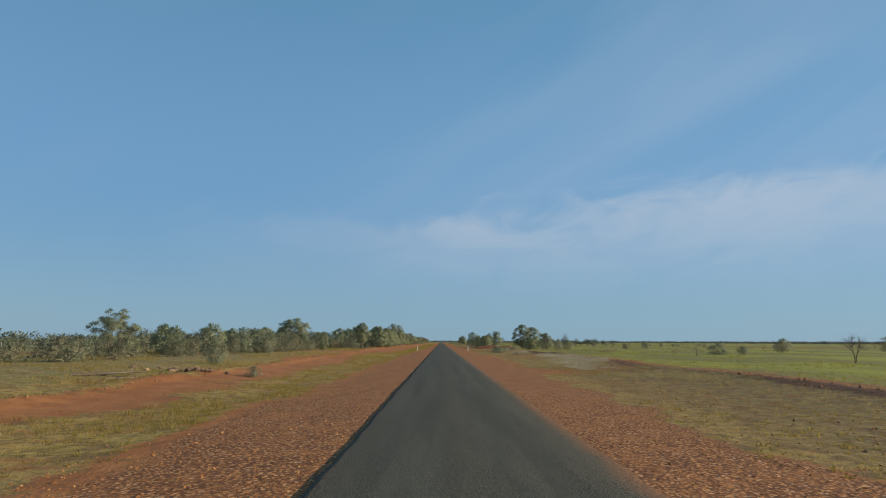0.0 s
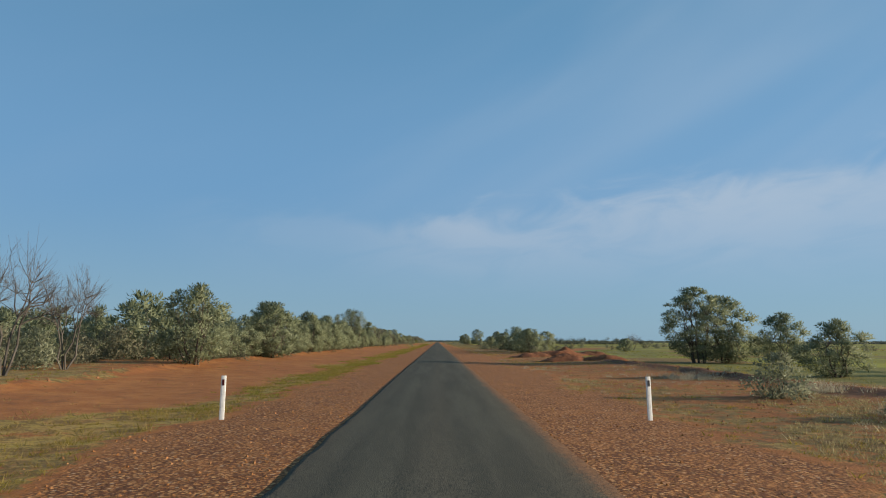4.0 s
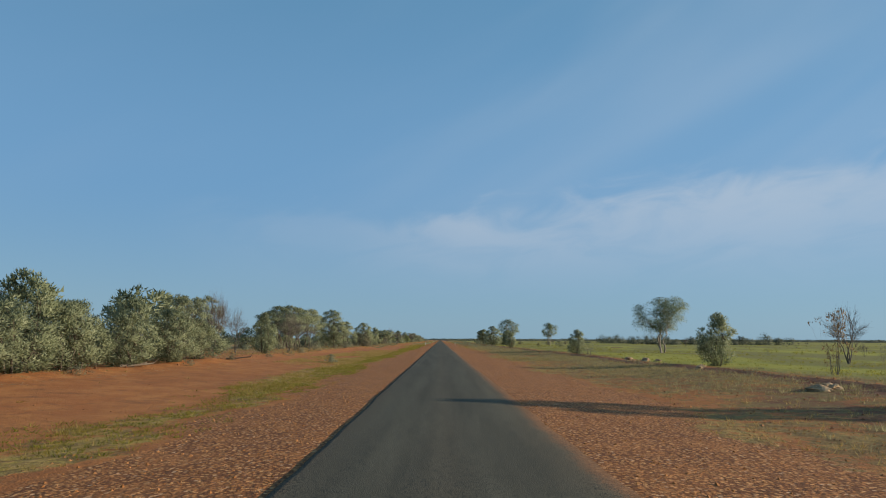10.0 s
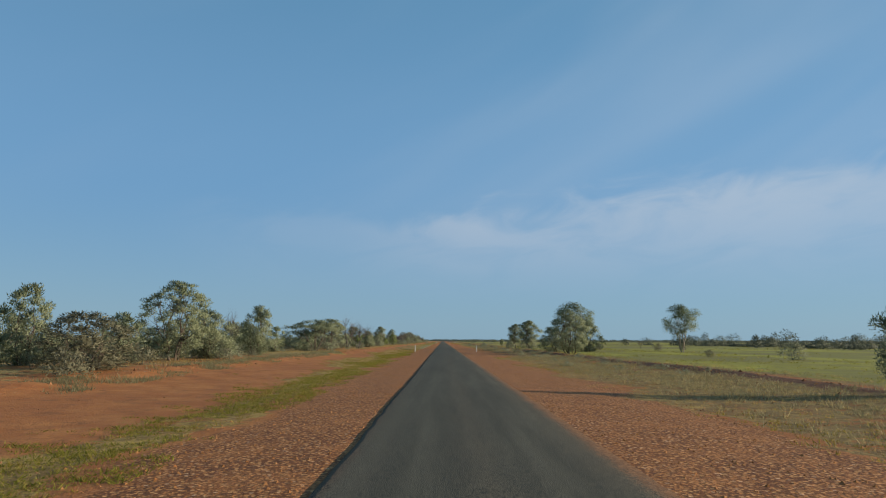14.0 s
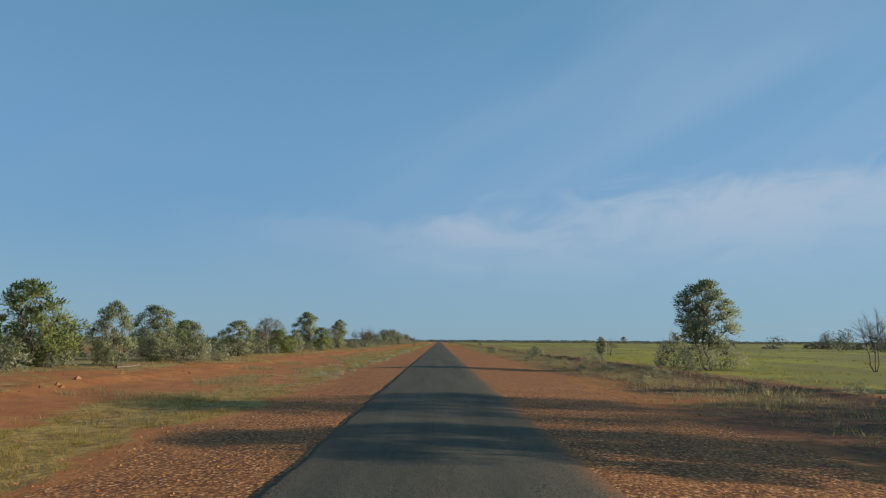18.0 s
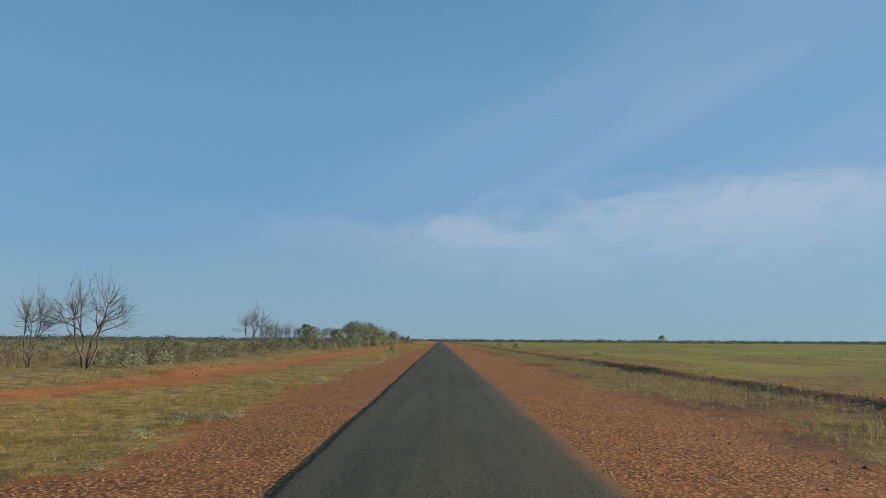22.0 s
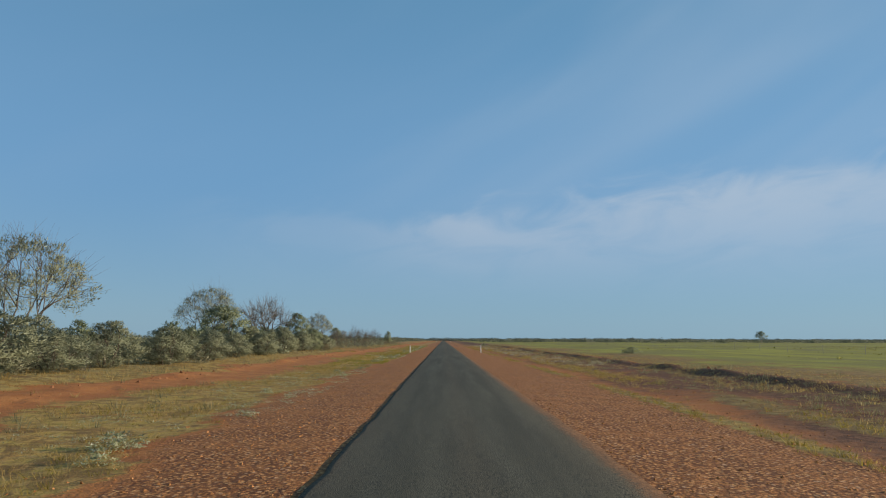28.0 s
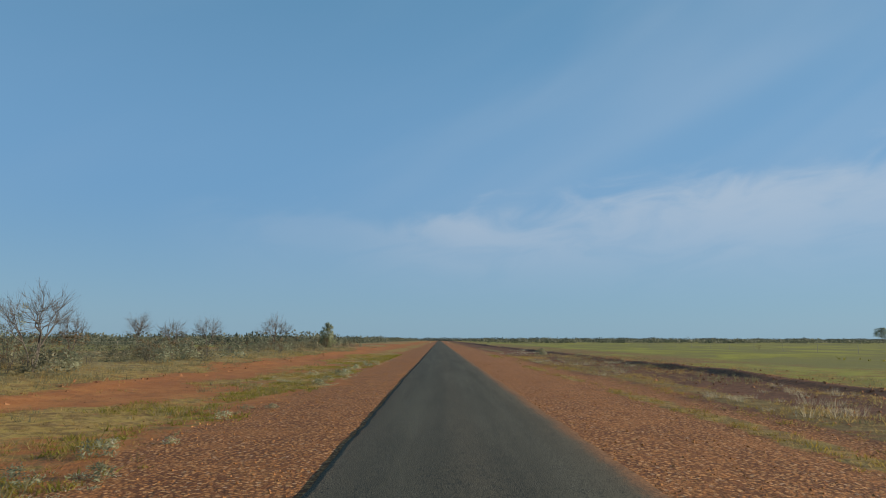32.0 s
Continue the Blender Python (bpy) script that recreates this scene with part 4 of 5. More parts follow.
plants("mulga", [(18.1, 133.1, 2.7, 3.4), (13, 193.3, 3.5, 4.4), (12.8, 200.9, 3.2, 3.6), (30.6, 208, 2.2, 3), (14.4, 208.3, 3.5, 4.4), (13.5, 211.8, 3.1, 2.7), (12.8, 215.1, 3.1, 3.6), (12.7, 228.1, 3.3, 4.6), (13.5, 235.4, 2.8, 3.4)])
# the mulga at (20.5, 457) is unseen, added to shade the verge
plants("mulga", [(11.9, 245.2, 2.7, 2.2), (12.0, 252.8, 2.8, 2.6), (16.5, 298.5, 3.3, 2.8), (60.2, 304.4, 2.7, 5.7), (15.1, 331.3, 2.9, 2.5), (13.5, 383.1, 3.1, 2.3), (20.5, 457, 4.6, 5.5), (15.0, 452.5, 3.6, 4.6)])
plants("mulga", [(-16.9, 89.8, 2.7, 1.7), (-14, 140.9, 4.7, 4.9), (-14, 158, 4.7, 5.4), (-15.4, 179.7, 4.9, 3.2), (-14.9, 180.5, 3.2, 2.6), (-15.2, 187.1, 4.1, 2.5), (-15, 191.9, 4.9, 2.9), (-15.1, 198.4, 4, 2.6), (-16.5, 211.6, 4.9, 2.4), (-16.6, 219.6, 5, 2.4), (-15.9, 236.4, 4.5, 2.7), (-15.2, 245.7, 4.5, 3.9), (-16.8, 258.4, 5.9, 2.2), (-15.6, 260.8, 3.3, 2.6), (-16.3, 272.3, 5.1, 3.2), (-15.8, 276.6, 4, 2.5)])
plants("mulga", [(-16.9, 285.7, 4.2, 2.5), (-16, 288.4, 3.1, 2.4), (-16, 293.1, 3.5, 2.8), (-16.2, 319.1, 3.9, 2.8), (-19.3, 380.2, 4.4, 3.7), (-16.8, 408.5, 3.4, 3.8), (-14.6, 484.6, 2.3, 3.4), (-16.3, 500, 3.3, 2.4), (-17.2, 507, 3.4, 3.4), (-16.4, 520.1, 2.9, 3.4), (-18.3, 684.2, 3.3, 3.1), (-18.8, 692.9, 3.3, 2.4), (-16.5, 807.2, 2.7, 2.8), (-18.2, 933.2, 4.1, 2.9)])
plants("fan", [(-21.0, 759, 6.8, 7.4)])
plants("mulga", [(-19.2, 782.5, 4.2, 5.6)])
plants("fan", [(-24.0, 792, 7.0, 6.8)])
plants("saltbush", [(9.4, 82.5, 0.4, 1.4), (35.5, 82.9, 1.5, 3), (8.4, 98.5, 0.85, 2.3), (9.4, 104, 0.8, 2.0), (24, 133, 1.9, 2.4), (26.5, 136, 1.8, 2.8), (12.2, 110, 0.8, 1.8), (10.3, 106.5, 1, 1.4), (9, 107.5, 0.5, 1.3), (59.6, 112, 2.2, 3.6), (10.4, 117.8, 0.7, 1.7), (10.2, 123.2, 1.4, 2.2), (10.4, 243.6, 1.3, 2.5), (14.5, 474.7, 2.3, 3.2), (14.9, 508.7, 2.2, 2.5), (10.1, 535.1, 0.5, 1.1), (11, 540, 1.2, 2.3), (8.1, 563.6, 1, 1.6), (17.7, 644.7, 0.4, 1.7), (15.3, 699.6, 1, 1.8), (21.4, 801.9, 0.8, 2.3), (10.6, 901.1, 0.8, 1.5)])
plants("saltbush", [(-9, 29.8, 0.5, 1.0), (-14, 38.6, 1.4, 1.4), (-23.1, 39.4, 1.3, 1.4), (-25.8, 66.3, 0.7, 2.2), (-8, 306.6, 0.65, 1.1), (-15.2, 507.8, 2.4, 2.3), (-8, 679.2, 0.9, 1.5), (-16.6, 691.9, 2.3, 1.3), (-14, 692.4, 2.2, 1.6), (-17.3, 808.8, 2.7, 2.9)])
plants("sapling", [(14.4, 524.5, 2.1, 1.1)])
plants("mulga", [(-16.6, 419, 4.4, 3.6), (-20.2, 394, 3.9, 2.8)])
plants("fan", [(-17.6, 534.5, 3.9, 3.8), (-17.7, 573.3, 3.6, 4.6)], "sparse grey tree with fanning bare branches and few leaves")
plant("brown_mulga", -15.9, 392, 2.6, 4.4, "dense brown-grey rounded bush beside the red track", v=0)
plants("sapling", [(15.6, 504.9, 5.3, 4.0)], "dense irregular young gum leaning over low bushes")
plants("scrub", [(14.3, 503.4, 1.6, 2.2), (17.2, 506.8, 1.8, 2.6)])
plants("dead", [(19.3, 540, 1.9, 1.8)])
plants("scrub", [(22.4, 478.4, 1.4, 2.2), (25.2, 481.2, 1.7, 2.6), (20.4, 469, 1.0, 1.8), (27.0, 476, 1.2, 2.2), (21.0, 486, 1.1, 2.0)])
plants("sapling", [(-18.0, 583.2, 5.1, 3.6)])
plant("sapling", -12.0, 248, 2.9, 1.3, "thin young tree standing alone on the red track edge")
# the one at (17, 222) is added behind the verge mulgas for its shade
plants("mulga", [(13.6, 199, 2.8, 3.0), (17.0, 222, 3.5, 4.6), (18.0, 213.5, 3.4, 4.2)])
plant("gum", 180.5, 1091, 6.8, 7.0, "lone spreading tree far out on the green paddock", v=1)

# ---- scrub in masses ----
scrub = np.random.RandomState(21)
for y in np.concatenate([np.arange(147, 254, 3.8), np.arange(261, 303, 3.8)]):      # the close front of the long thicket
    plant("mulga", -scrub.uniform(14.9, 16.6), y + scrub.uniform(-1, 1), scrub.uniform(2.5, 3.5), scrub.uniform(3.0, 3.9), group="long thicket", label="dense grey-green mulga in the thicket beside the red track")
for y in np.arange(147, 306, 3.0):
    plant("thicket", -scrub.uniform(17.5, 23.0), y + scrub.uniform(-1, 1), scrub.uniform(3.2, 4.8), None, group="long thicket")
for y in np.arange(385, 600, 4.2):
    plant("thicket", -scrub.uniform(17.0, 23.0), y + scrub.uniform(-1, 1), scrub.uniform(1.6, 2.7), None, group="scrub line", label="low grey-green mulga in the scrub line")
for y in np.arange(330, 440, 3.6):
    plant("thicket", -scrub.uniform(20.0, 30.0), y + scrub.uniform(-1, 1), scrub.uniform(1.8, 3.2), None, group="long thicket")
for y in np.arange(58, 150, 2.0):
    x, tall = -scrub.uniform(22.0, 29.0), scrub.uniform(2.0, 3.3)
    if glade(x, y) < 0.4:
        plant("thicket", x, y, tall, None, group="scrub edge", label="grey-green mulga at the edge of the open grass")

for k in range(30):      # taller scrub behind the open green patch
    plant("thicket", -24 - 0.9 * k + scrub.uniform(-1.5, 1.5), 146 + 30 * scrub.rand() - 0.6 * k, scrub.uniform(3.3, 4.8), None, group="scrub edge", label="grey-green mulga behind the open green patch")


def scrub_mass(name, seed, rows, mat, label, n=450, size=0.13):
    """Low grey bushes too many to count, joined: rows of place, height and width."""
    rng = np.random.RandomState(seed)
    forms = []
    for k in range(5):
        v, f, way_out = bough_leaves(rng, *boughs(rng, 12, 0.1, 1.1, 1.7, 0.3, 0.40), n, size, 0.23, 0.75, 0.1, 0.35, 0.9)
        v[:, 2] = np.maximum(v[:, 2], 0.02)
        forms.append(v)
    vs, outs = [], []
    for x, y, tall, wide in rows:
        a = rng.uniform(0, 6.28)
        c, s = math.cos(a), math.sin(a)
        q = forms[rng.randint(5)] * (wide / 1.9, wide / 1.9, tall / 1.2)
        q = np.stack([q[:, 0] * c - q[:, 1] * s, q[:, 0] * s + q[:, 1] * c, q[:, 2]], 1)
        outs.append(q.reshape(-1, 3, 3).mean(1) - (0, 0, 0.25 * tall))
        vs.append(q + (x, y, float(height(x, y)) - 0.02))
    v = np.concatenate(vs)
    tagged(new(name, leafy(name, v, np.arange(len(v)).reshape(-1, 3), np.concatenate(outs), mat, 0.6)), label, "scrub", kind="stuff")


edge_rows = []
for y in np.arange(10, 150, 1.5):       # scrub edge behind the open grass
    t = scrub.uniform(2.1, 3.1) * np.interp(y, [60, 90], [0.62, 1.0])
    edge_rows.append((-scrub.uniform(29.0, 44.0), y + scrub.uniform(-2, 2), t, t * scrub.uniform(0.85, 1.1)))
edge_rows = [q for q in edge_rows if glade(q[0], q[1]) < 0.4]
scrub_mass("scrub_edge", 63, edge_rows[::2], MULGA, "grey-green mulga scrub behind the open grass")
scrub_mass("scrub_edge", 64, edge_rows[1::2], GREY, "dull grey twiggy scrub behind the open grass")
silver, grey = [], []
for y in np.arange(330, 960, 2.4):      # grey understorey along the scrub line
    for k in range(2):
        x, at = -scrub.uniform(14.2, 27.0), y + scrub.uniform(-2, 2)
        t = scrub.uniform(0.55, 1.25) * (1.25 if 690 < y < 840 else 1.0)
        if scrub.rand() < (0.22 if y < 590 else 0.42):
            plant("brush", x, at, t, t * scrub.uniform(1.2, 1.8), group="understorey scrub")
        else:
            (silver if scrub.rand() < 0.5 else grey).append((x, at, t, t * scrub.uniform(1.4, 2.2)))
for y in np.arange(150, 330, 8.0):
    grey.append((-scrub.uniform(13.4, 14.6), y + scrub.uniform(-2, 2), scrub.uniform(0.3, 0.6), scrub.uniform(0.6, 1.1)))
for y in np.arange(56, 150, 1.6):
    grey.append((-scrub.uniform(20.5, 30.0), y + scrub.uniform(-1, 1), scrub.uniform(0.5, 1.2), scrub.uniform(1.2, 2.4)))
for y in np.arange(395, 575, 2.6):
    t = scrub.uniform(0.3, 0.8)
    silver.append((scrub.uniform(8.0, 13.5), y + scrub.uniform(-1, 1), 0.6 * t, t * 1.5))
for y in np.arange(592, 692, 1.3):
    t = scrub.uniform(0.6, 1.15)
    (silver if scrub.rand() < 0.3 else grey).append((-scrub.uniform(15.0, 27.0), y + scrub.uniform(-1, 1), t, t * scrub.uniform(1.4, 2.1)))
for y in np.arange(38, 150, 1.5):
    t = scrub.uniform(0.8, 1.6)
    grey.append((-scrub.uniform(19.5, 29.0), y + scrub.uniform(-1, 1), t, t * scrub.uniform(1.3, 1.9)))
for y in np.arange(800, 965, 1.3):
    t = scrub.uniform(0.5, 1.05)
    grey.append((-scrub.uniform(19.0, 33.0), y + scrub.uniform(-1, 1), t, t * scrub.uniform(1.3, 2.0)))
grey, high_scrub = [q for q in grey if glade(q[0], q[1]) < 0.4], []
for y in np.arange(458, 500, 0.9):
    t = scrub.uniform(1.0, 2.0)
    high_scrub.append((-scrub.uniform(15.5, 26.0), y + scrub.uniform(-1, 1), t, t * scrub.uniform(1.1, 1.6)))
for y in np.arange(64, 150, 1.1):
    t = scrub.uniform(1.5, 2.4)
    high_scrub.append((-scrub.uniform(18.0, 25.0), y + scrub.uniform(-1, 1), t, t * scrub.uniform(1.0, 1.5)))
for y in np.arange(655, 830, 1.4):
    t = scrub.uniform(1.0, 1.9)
    high_scrub.append((-scrub.uniform(16.5, 28.0), y + scrub.uniform(-1, 1), t, t * scrub.uniform(1.3, 1.9)))
high_scrub = [q for q in high_scrub if glade(q[0], q[1]) < 0.4]
scrub_mass("understorey_scrub", 65, high_scrub[::2], GREY, "waist-high dull grey twiggy scrub behind the roadside trees", 1000, 0.085)
scrub_mass("understorey_scrub", 66, high_scrub[1::2], SILVER, "waist-high silver-grey scrub behind the roadside trees", 1000, 0.085)
scrub_mass("understorey_scrub", 61, silver, SILVER, "silver-grey low saltbush under the roadside trees")
scrub_mass("understorey_scrub", 62, grey, GREY, "dull grey low scrub under the roadside trees")
for y in np.arange(690, 812, 3.0):
    plant("wattle", -scrub.uniform(15.0, 18.5), y + scrub.uniform(-1, 1), scrub.uniform(1.7, 2.5), scrub.uniform(2.6, 3.8), group="understorey scrub")
for y in np.arange(190, 260, 3.5):      # shade-side understorey among the verge mulgas
    plant("scrub", scrub.uniform(12.0, 18.0), y + scrub.uniform(-1, 1), scrub.uniform(0.6, 1.3), None, group="verge shrubs", label="low grey bush between the verge mulgas")
for y in np.arange(752, 826, 4.5):
    plant("thicket", -scrub.uniform(17.0, 21.0), y + scrub.uniform(-1, 1), scrub.uniform(1.9, 2.9), None, group="scrub line", label="silvery mulga bush in the scrub line")
for y in np.arange(812, 960, 1.7):      # twiggy brown scrub round the dead trees
    t = scrub.uniform(0.9, 1.7)
    plant("brush", -scrub.uniform(16.5, 29.0), y + scrub.uniform(-1, 1), t, t * scrub.uniform(1.3, 1.9), group="understorey scrub")
paddock = np.random.RandomState(44)
for k in range(60):
    y, x = paddock.uniform(20, 560), paddock.uniform(22, 150)
    kind = ["brush", "scrub", "dead", "scrub"][paddock.randint(4)]
    plant(kind, x, y, paddock.uniform(0.6, 1.7) * (1.6 if kind == "dead" else 1.0), None, group="paddock shrubs", label="small lone shrub or dead sapling out in the paddock")
for k in range(26):
    x, y = paddock.uniform(24, 90), paddock.uniform(190, 300)
    plant("scrub", x, y, paddock.uniform(0.7, 1.6), None, group="paddock shrubs", label="low grey bush standing in the thin paddock herbage")
for k in range(10):
    plant("brush", paddock.uniform(30, 160), paddock.uniform(560, 1150), paddock.uniform(0.4, 0.9), None, group="paddock shrubs", label="small lone shrub out in the green paddock")


# ---- far woods: belts of canopy along the horizon ----
def woods(name, seed, spots, label, n=46, size=1.0, mat=None):
    """Many far crowns joined: rows of place, height and width."""
    rng = np.random.RandomState(seed)
    out = []
    for x, y, h, w in spots:
        d = rng.normal(0, 1, (n, 3))
        d /= np.linalg.norm(d, axis=1, keepdims=True)
        d *= rng.uniform(0.5, 1.0, (n, 1))
        p = np.array([x, y, h * 0.42 - 0.2]) + d * np.array([w * 0.5, w * 0.5, h * 0.58])
        out.append(p)
    p = np.concatenate(out)
    v, f = leaves(rng, p, size, 0.42)
    v[:, 2] = np.maximum(v[:, 2], -0.05)
    outward = np.repeat(np.array([(x, y, 0.3 * h) for x, y, h, w in spots]), n, axis=0)
    tagged(new(name, leafy(name, v, f, p - outward, mat or WOODS, 0.6)), label, "woodland", kind="stuff")


# distance haze is put into both leaf colours: greyer, and bluer on the horizon
WOODS = leaf_material("far_woodland_hazed_leaves", (0.070, 0.080, 0.055), (0.125, 0.138, 0.095), (0.17, 0.18, 0.13))
HORIZON = leaf_material("horizon_hazed_leaves", (0.050, 0.062, 0.052), (0.078, 0.092, 0.074), (0.10, 0.115, 0.095))
far = np.random.RandomState(9)
belt = lambda n, fx, fy, lo, hi, wide=12.0: [(fx(), fy(), far.uniform(lo, hi), far.uniform(0.45, 1.0) * wide) for k in range(n)]
woods("far_woodland", 1, belt(700, lambda: -far.uniform(110, 420), lambda: far.uniform(60, 1500), 2.6, 4.4), "distant grey-green scrub woodland beyond the roadside thicket", 60, 0.8)
woods("far_woodland", 7, belt(330, lambda: -far.uniform(46, 112), lambda: far.uniform(30, 480), 2.0, 3.8), "grey-green scrub woodland behind the roadside thicket", 230, 0.36)
woods("far_woodland", 8, belt(220, lambda: -far.uniform(56, 130), lambda: far.uniform(480, 1000), 0.8, 2.2), "low grey-green scrub behind the boundary fence", 330, 0.20)
woods("far_woodland", 2, belt(1200, lambda: far.uniform(-1300, 1700), lambda: far.uniform(1560, 1900), 2.6, 5.4, 26.0), "dark belt of trees along the far horizon", 85, 1.25, HORIZON)
woods("far_woodland", 3, belt(950, lambda: far.uniform(430, 700), lambda: far.uniform(60, 1700), 1.6, 3.9, 22.0), "dark belt of trees beyond the green paddock", 110, 0.8, HORIZON)
woods("far_woodland", 4, [(far.uniform(78, 135), far.uniform(490, 640), 1.2 + 4.2 * far.rand() ** 2, far.uniform(2.5, 6)) for k in range(130)], "clump of grey woodland standing out on the paddock", 330, 0.32)
woods("far_woodland", 5, belt(500, lambda: -far.uniform(26, 140), lambda: far.uniform(960, 1560), 2.0, 4.0, 18.0), "distant scrub belt beside the far road", 110, 0.6)
woods("far_woodland", 6, belt(420, lambda: far.uniform(30, 430), lambda: far.uniform(1150, 1560), 1.5, 3.2, 22.0), "distant low scrub on the paddock", 70, 0.9)


# ---- guide posts in pairs along both shoulders ----
def guide_post(x, y, glass, label):
    top = new("guide_post")
    bm = bmesh.new()
    # a shallow channel section, slightly bowed, with a rounded top
    prof = [(-0.055, 0.012), (-0.05, -0.006), (-0.02, -0.012), (0.02, -0.012), (0.05, -0.006), (0.055, 0.012), (0.047, 0.012), (0.02, -0.003), (-0.02, -0.003), (-0.047, 0.012)]
    rings = []
    for z, s in ((-0.25, 1.0), (0.0, 1.0), (0.45, 1.0), (0.90, 1.0), (0.925, 0.96), (0.935, 0.80)):
        rings.append([bm.verts.new((px * s, py, z)) for px, py in prof])
    for a, b in zip(rings, rings[1:]):
        for i in range(len(prof)):
            j = (i + 1) % len(prof)
            bm.faces.new((a[i], a[j], b[j], b[i]))
    bm.faces.new(rings[-1])
    body = part("post_body", bm, POST, top)
    for side, mat, name in ((-0.0175, glass, "reflector"), (0.004, CLEAR_GLASS, "rear_reflector")):
        bm = bmesh.new()
        bmesh.ops.create_cube(bm, size=1.0, matrix=Matrix.Translation((0, side, 0.79)) @ Matrix.Diagonal((0.05, 0.010, 0.13, 1)))
        bmesh.ops.bevel(bm, geom=bm.edges[:], offset=0.003, segments=1, affect="EDGES")
        part(name, bm, mat, body, "dark rectangular reflector")
    top.matrix_basis = pose(x, y, float(height(x, y)), 1.0 * math.sin(y), 0.6 - 1.6 * (x > 0) + 0.6 * math.sin(3 * y + x), 6 * math.sin(y + 2 * x))
    return tagged(top, label, "guide post", "guide posts along the road")


for y in (118.1, 461.0, 812.8, 1162.0):
    guide_post(-4.66, y - (1.6 if y == 812.8 else 0.0), RED_GLASS, "white guide post with dark red reflector on gravel shoulder")
    guide_post(4.64, y, CLEAR_GLASS, "white guide post with pale reflector on gravel shoulder")


# ---- earth mounds, rocks and logs ----
def blob(seed, size, subdiv, rough, flat):
    """A lumpy closed stone or heap."""
    rng = np.random.RandomState(seed)
    bm = bmesh.new()
    bmesh.ops.create_icosphere(bm, subdivisions=subdiv, radius=1.0)
    off = Vector(rng.uniform(-50, 50, 3))
    for v in bm.verts:
        k = 1 + rough * noise.noise(v.co * 1.3 + off) + 0.5 * rough * noise.noise(v.co * 3.1 + off) + 0.25 * rough * noise.noise(v.co * 7.0 + off)
        v.co = Vector((v.co.x * size[0], v.co.y * size[1], v.co.z * size[2])) * k
        if v.co.z < -flat * size[2]:
            v.co.z = -flat * size[2]
    return bm


def lone(name, bm, mat, x, y, sink, turn, label, cat, group=""):
    me = bpy.data.meshes.new(name)
    bm.to_mesh(me)
    bm.free()
    me.materials.append(mat)
    me.polygons.foreach_set("use_smooth", np.full(len(me.polygons), name != "rock"))
    ob = new(name, me)
    ob.matrix_basis = pose(x, y, float(height(x, y)) - sink, 0, 0, turn)
    return tagged(ob, label, cat, group)


MOUNDS = [(10.8, 174.8, 2.9, 1.8, 0.74, 8), (14.2, 176.3, 3.2, 1.8, 0.80, 20), (17.8, 177.6, 2.6, 1.7, 0.60, 165), (10.9, 158.6, 2.4, 1.9, 0.95, 40), (13.8, 157.5, 2.0, 1.6, 0.7, 150)]


def heap(k, u, v):
    """Height of a tipped heap at a place in its own axes: ragged foot, several humps, crumbly skin."""
    x, y, sx, sy, sz, turn = MOUNDS[k]
    r = np.hypot(u / sx, v / sy) * (0.82 + 0.5 * lump(u + 40 * k, v, 0.9, 70))
    body = np.clip(1 - r, 0, 1) ** 0.85 * (0.55 + 0.75 * lump(u + 40 * k, v, 1.1, 71))
    return sz * (body + (r < 1) * (0.10 * (lump(u + 40 * k, v, 0.34, 72) - 0.5) + 0.04 * (lump(u + 40 * k, v, 0.15, 73) - 0.5)) * np.clip(3 - 3 * r, 0, 1)) - 0.5 * (r >= 1.04)


for k, (x, y, sx, sy, sz, turn) in enumerate(MOUNDS):
    gu, gv, quads = strips(np.linspace(-1.5 * sx, 1.5 * sx, 61), np.linspace(-1.5 * sy, 1.5 * sy, 49))
    top = new("earth_mound")
    top.matrix_basis = pose(x, y, float(height(x, y)) - 0.02, 0, 0, turn)
    part("heap", mesh_of("heap", np.stack([gu, gv, heap(k, gu, gv) - 0.05], 1), quads, MOUND, True), MOUND, top)
    rng = np.random.RandomState(300 + k)
    pu, pv = rng.normal(0, 0.5, 1100) * sx, rng.normal(0, 0.5, 1100) * sy
    size = 0.014 + 0.045 * rng.rand(1100) ** 3
    tet = np.array([[1, 0, -0.4], [-0.5, 0.87, -0.4], [-0.5, -0.87, -0.4], [0, 0, 0.7]])
    v = (tet[None] * rng.uniform(0.6, 1.3, (1100, 4, 1)) + rng.normal(0, 0.2, (1100, 4, 3))) * size[:, None, None] + np.stack([pu, pv, heap(k, pu, pv) - 0.04], 1)[:, None]
    f = (np.arange(1100) * 4)[:, None, None] + np.array([[0, 1, 3], [1, 2, 3], [2, 0, 3]])[None]
    tagged(part("clods", mesh_of("clods", v.reshape(-1, 3), f.reshape(-1, 3), CLOD), CLOD, top), kind="stuff")
    tagged(top, "rough heap of dark red bulldozed earth and clods on the verge", "mound", "red earth mounds")
for k, (x, y, s) in enumerate([(16.0, 314.5, 0.36), (15.3, 312.2, 0.46), (15.7, 309.2, 0.50), (16.6, 309.0, 0.34), (15.0, 310, 0.24), (13.5, 293.6, 0.30), (14.0, 294.4, 0.24), (12.0, 280.5, 0.42), (12.6, 280.9, 0.36), (12.0, 275.2, 0.30), (14.6, 345, 0.3)]):
    lone("rock", blob(20 + k, (0.78 * s, s * 0.66, s * 0.46), 3, 0.55, 0.35), ROCK, x, y, -0.06 * s, 47 * k, "pale weathered rock lying on the bank", "rock", "loose rocks")


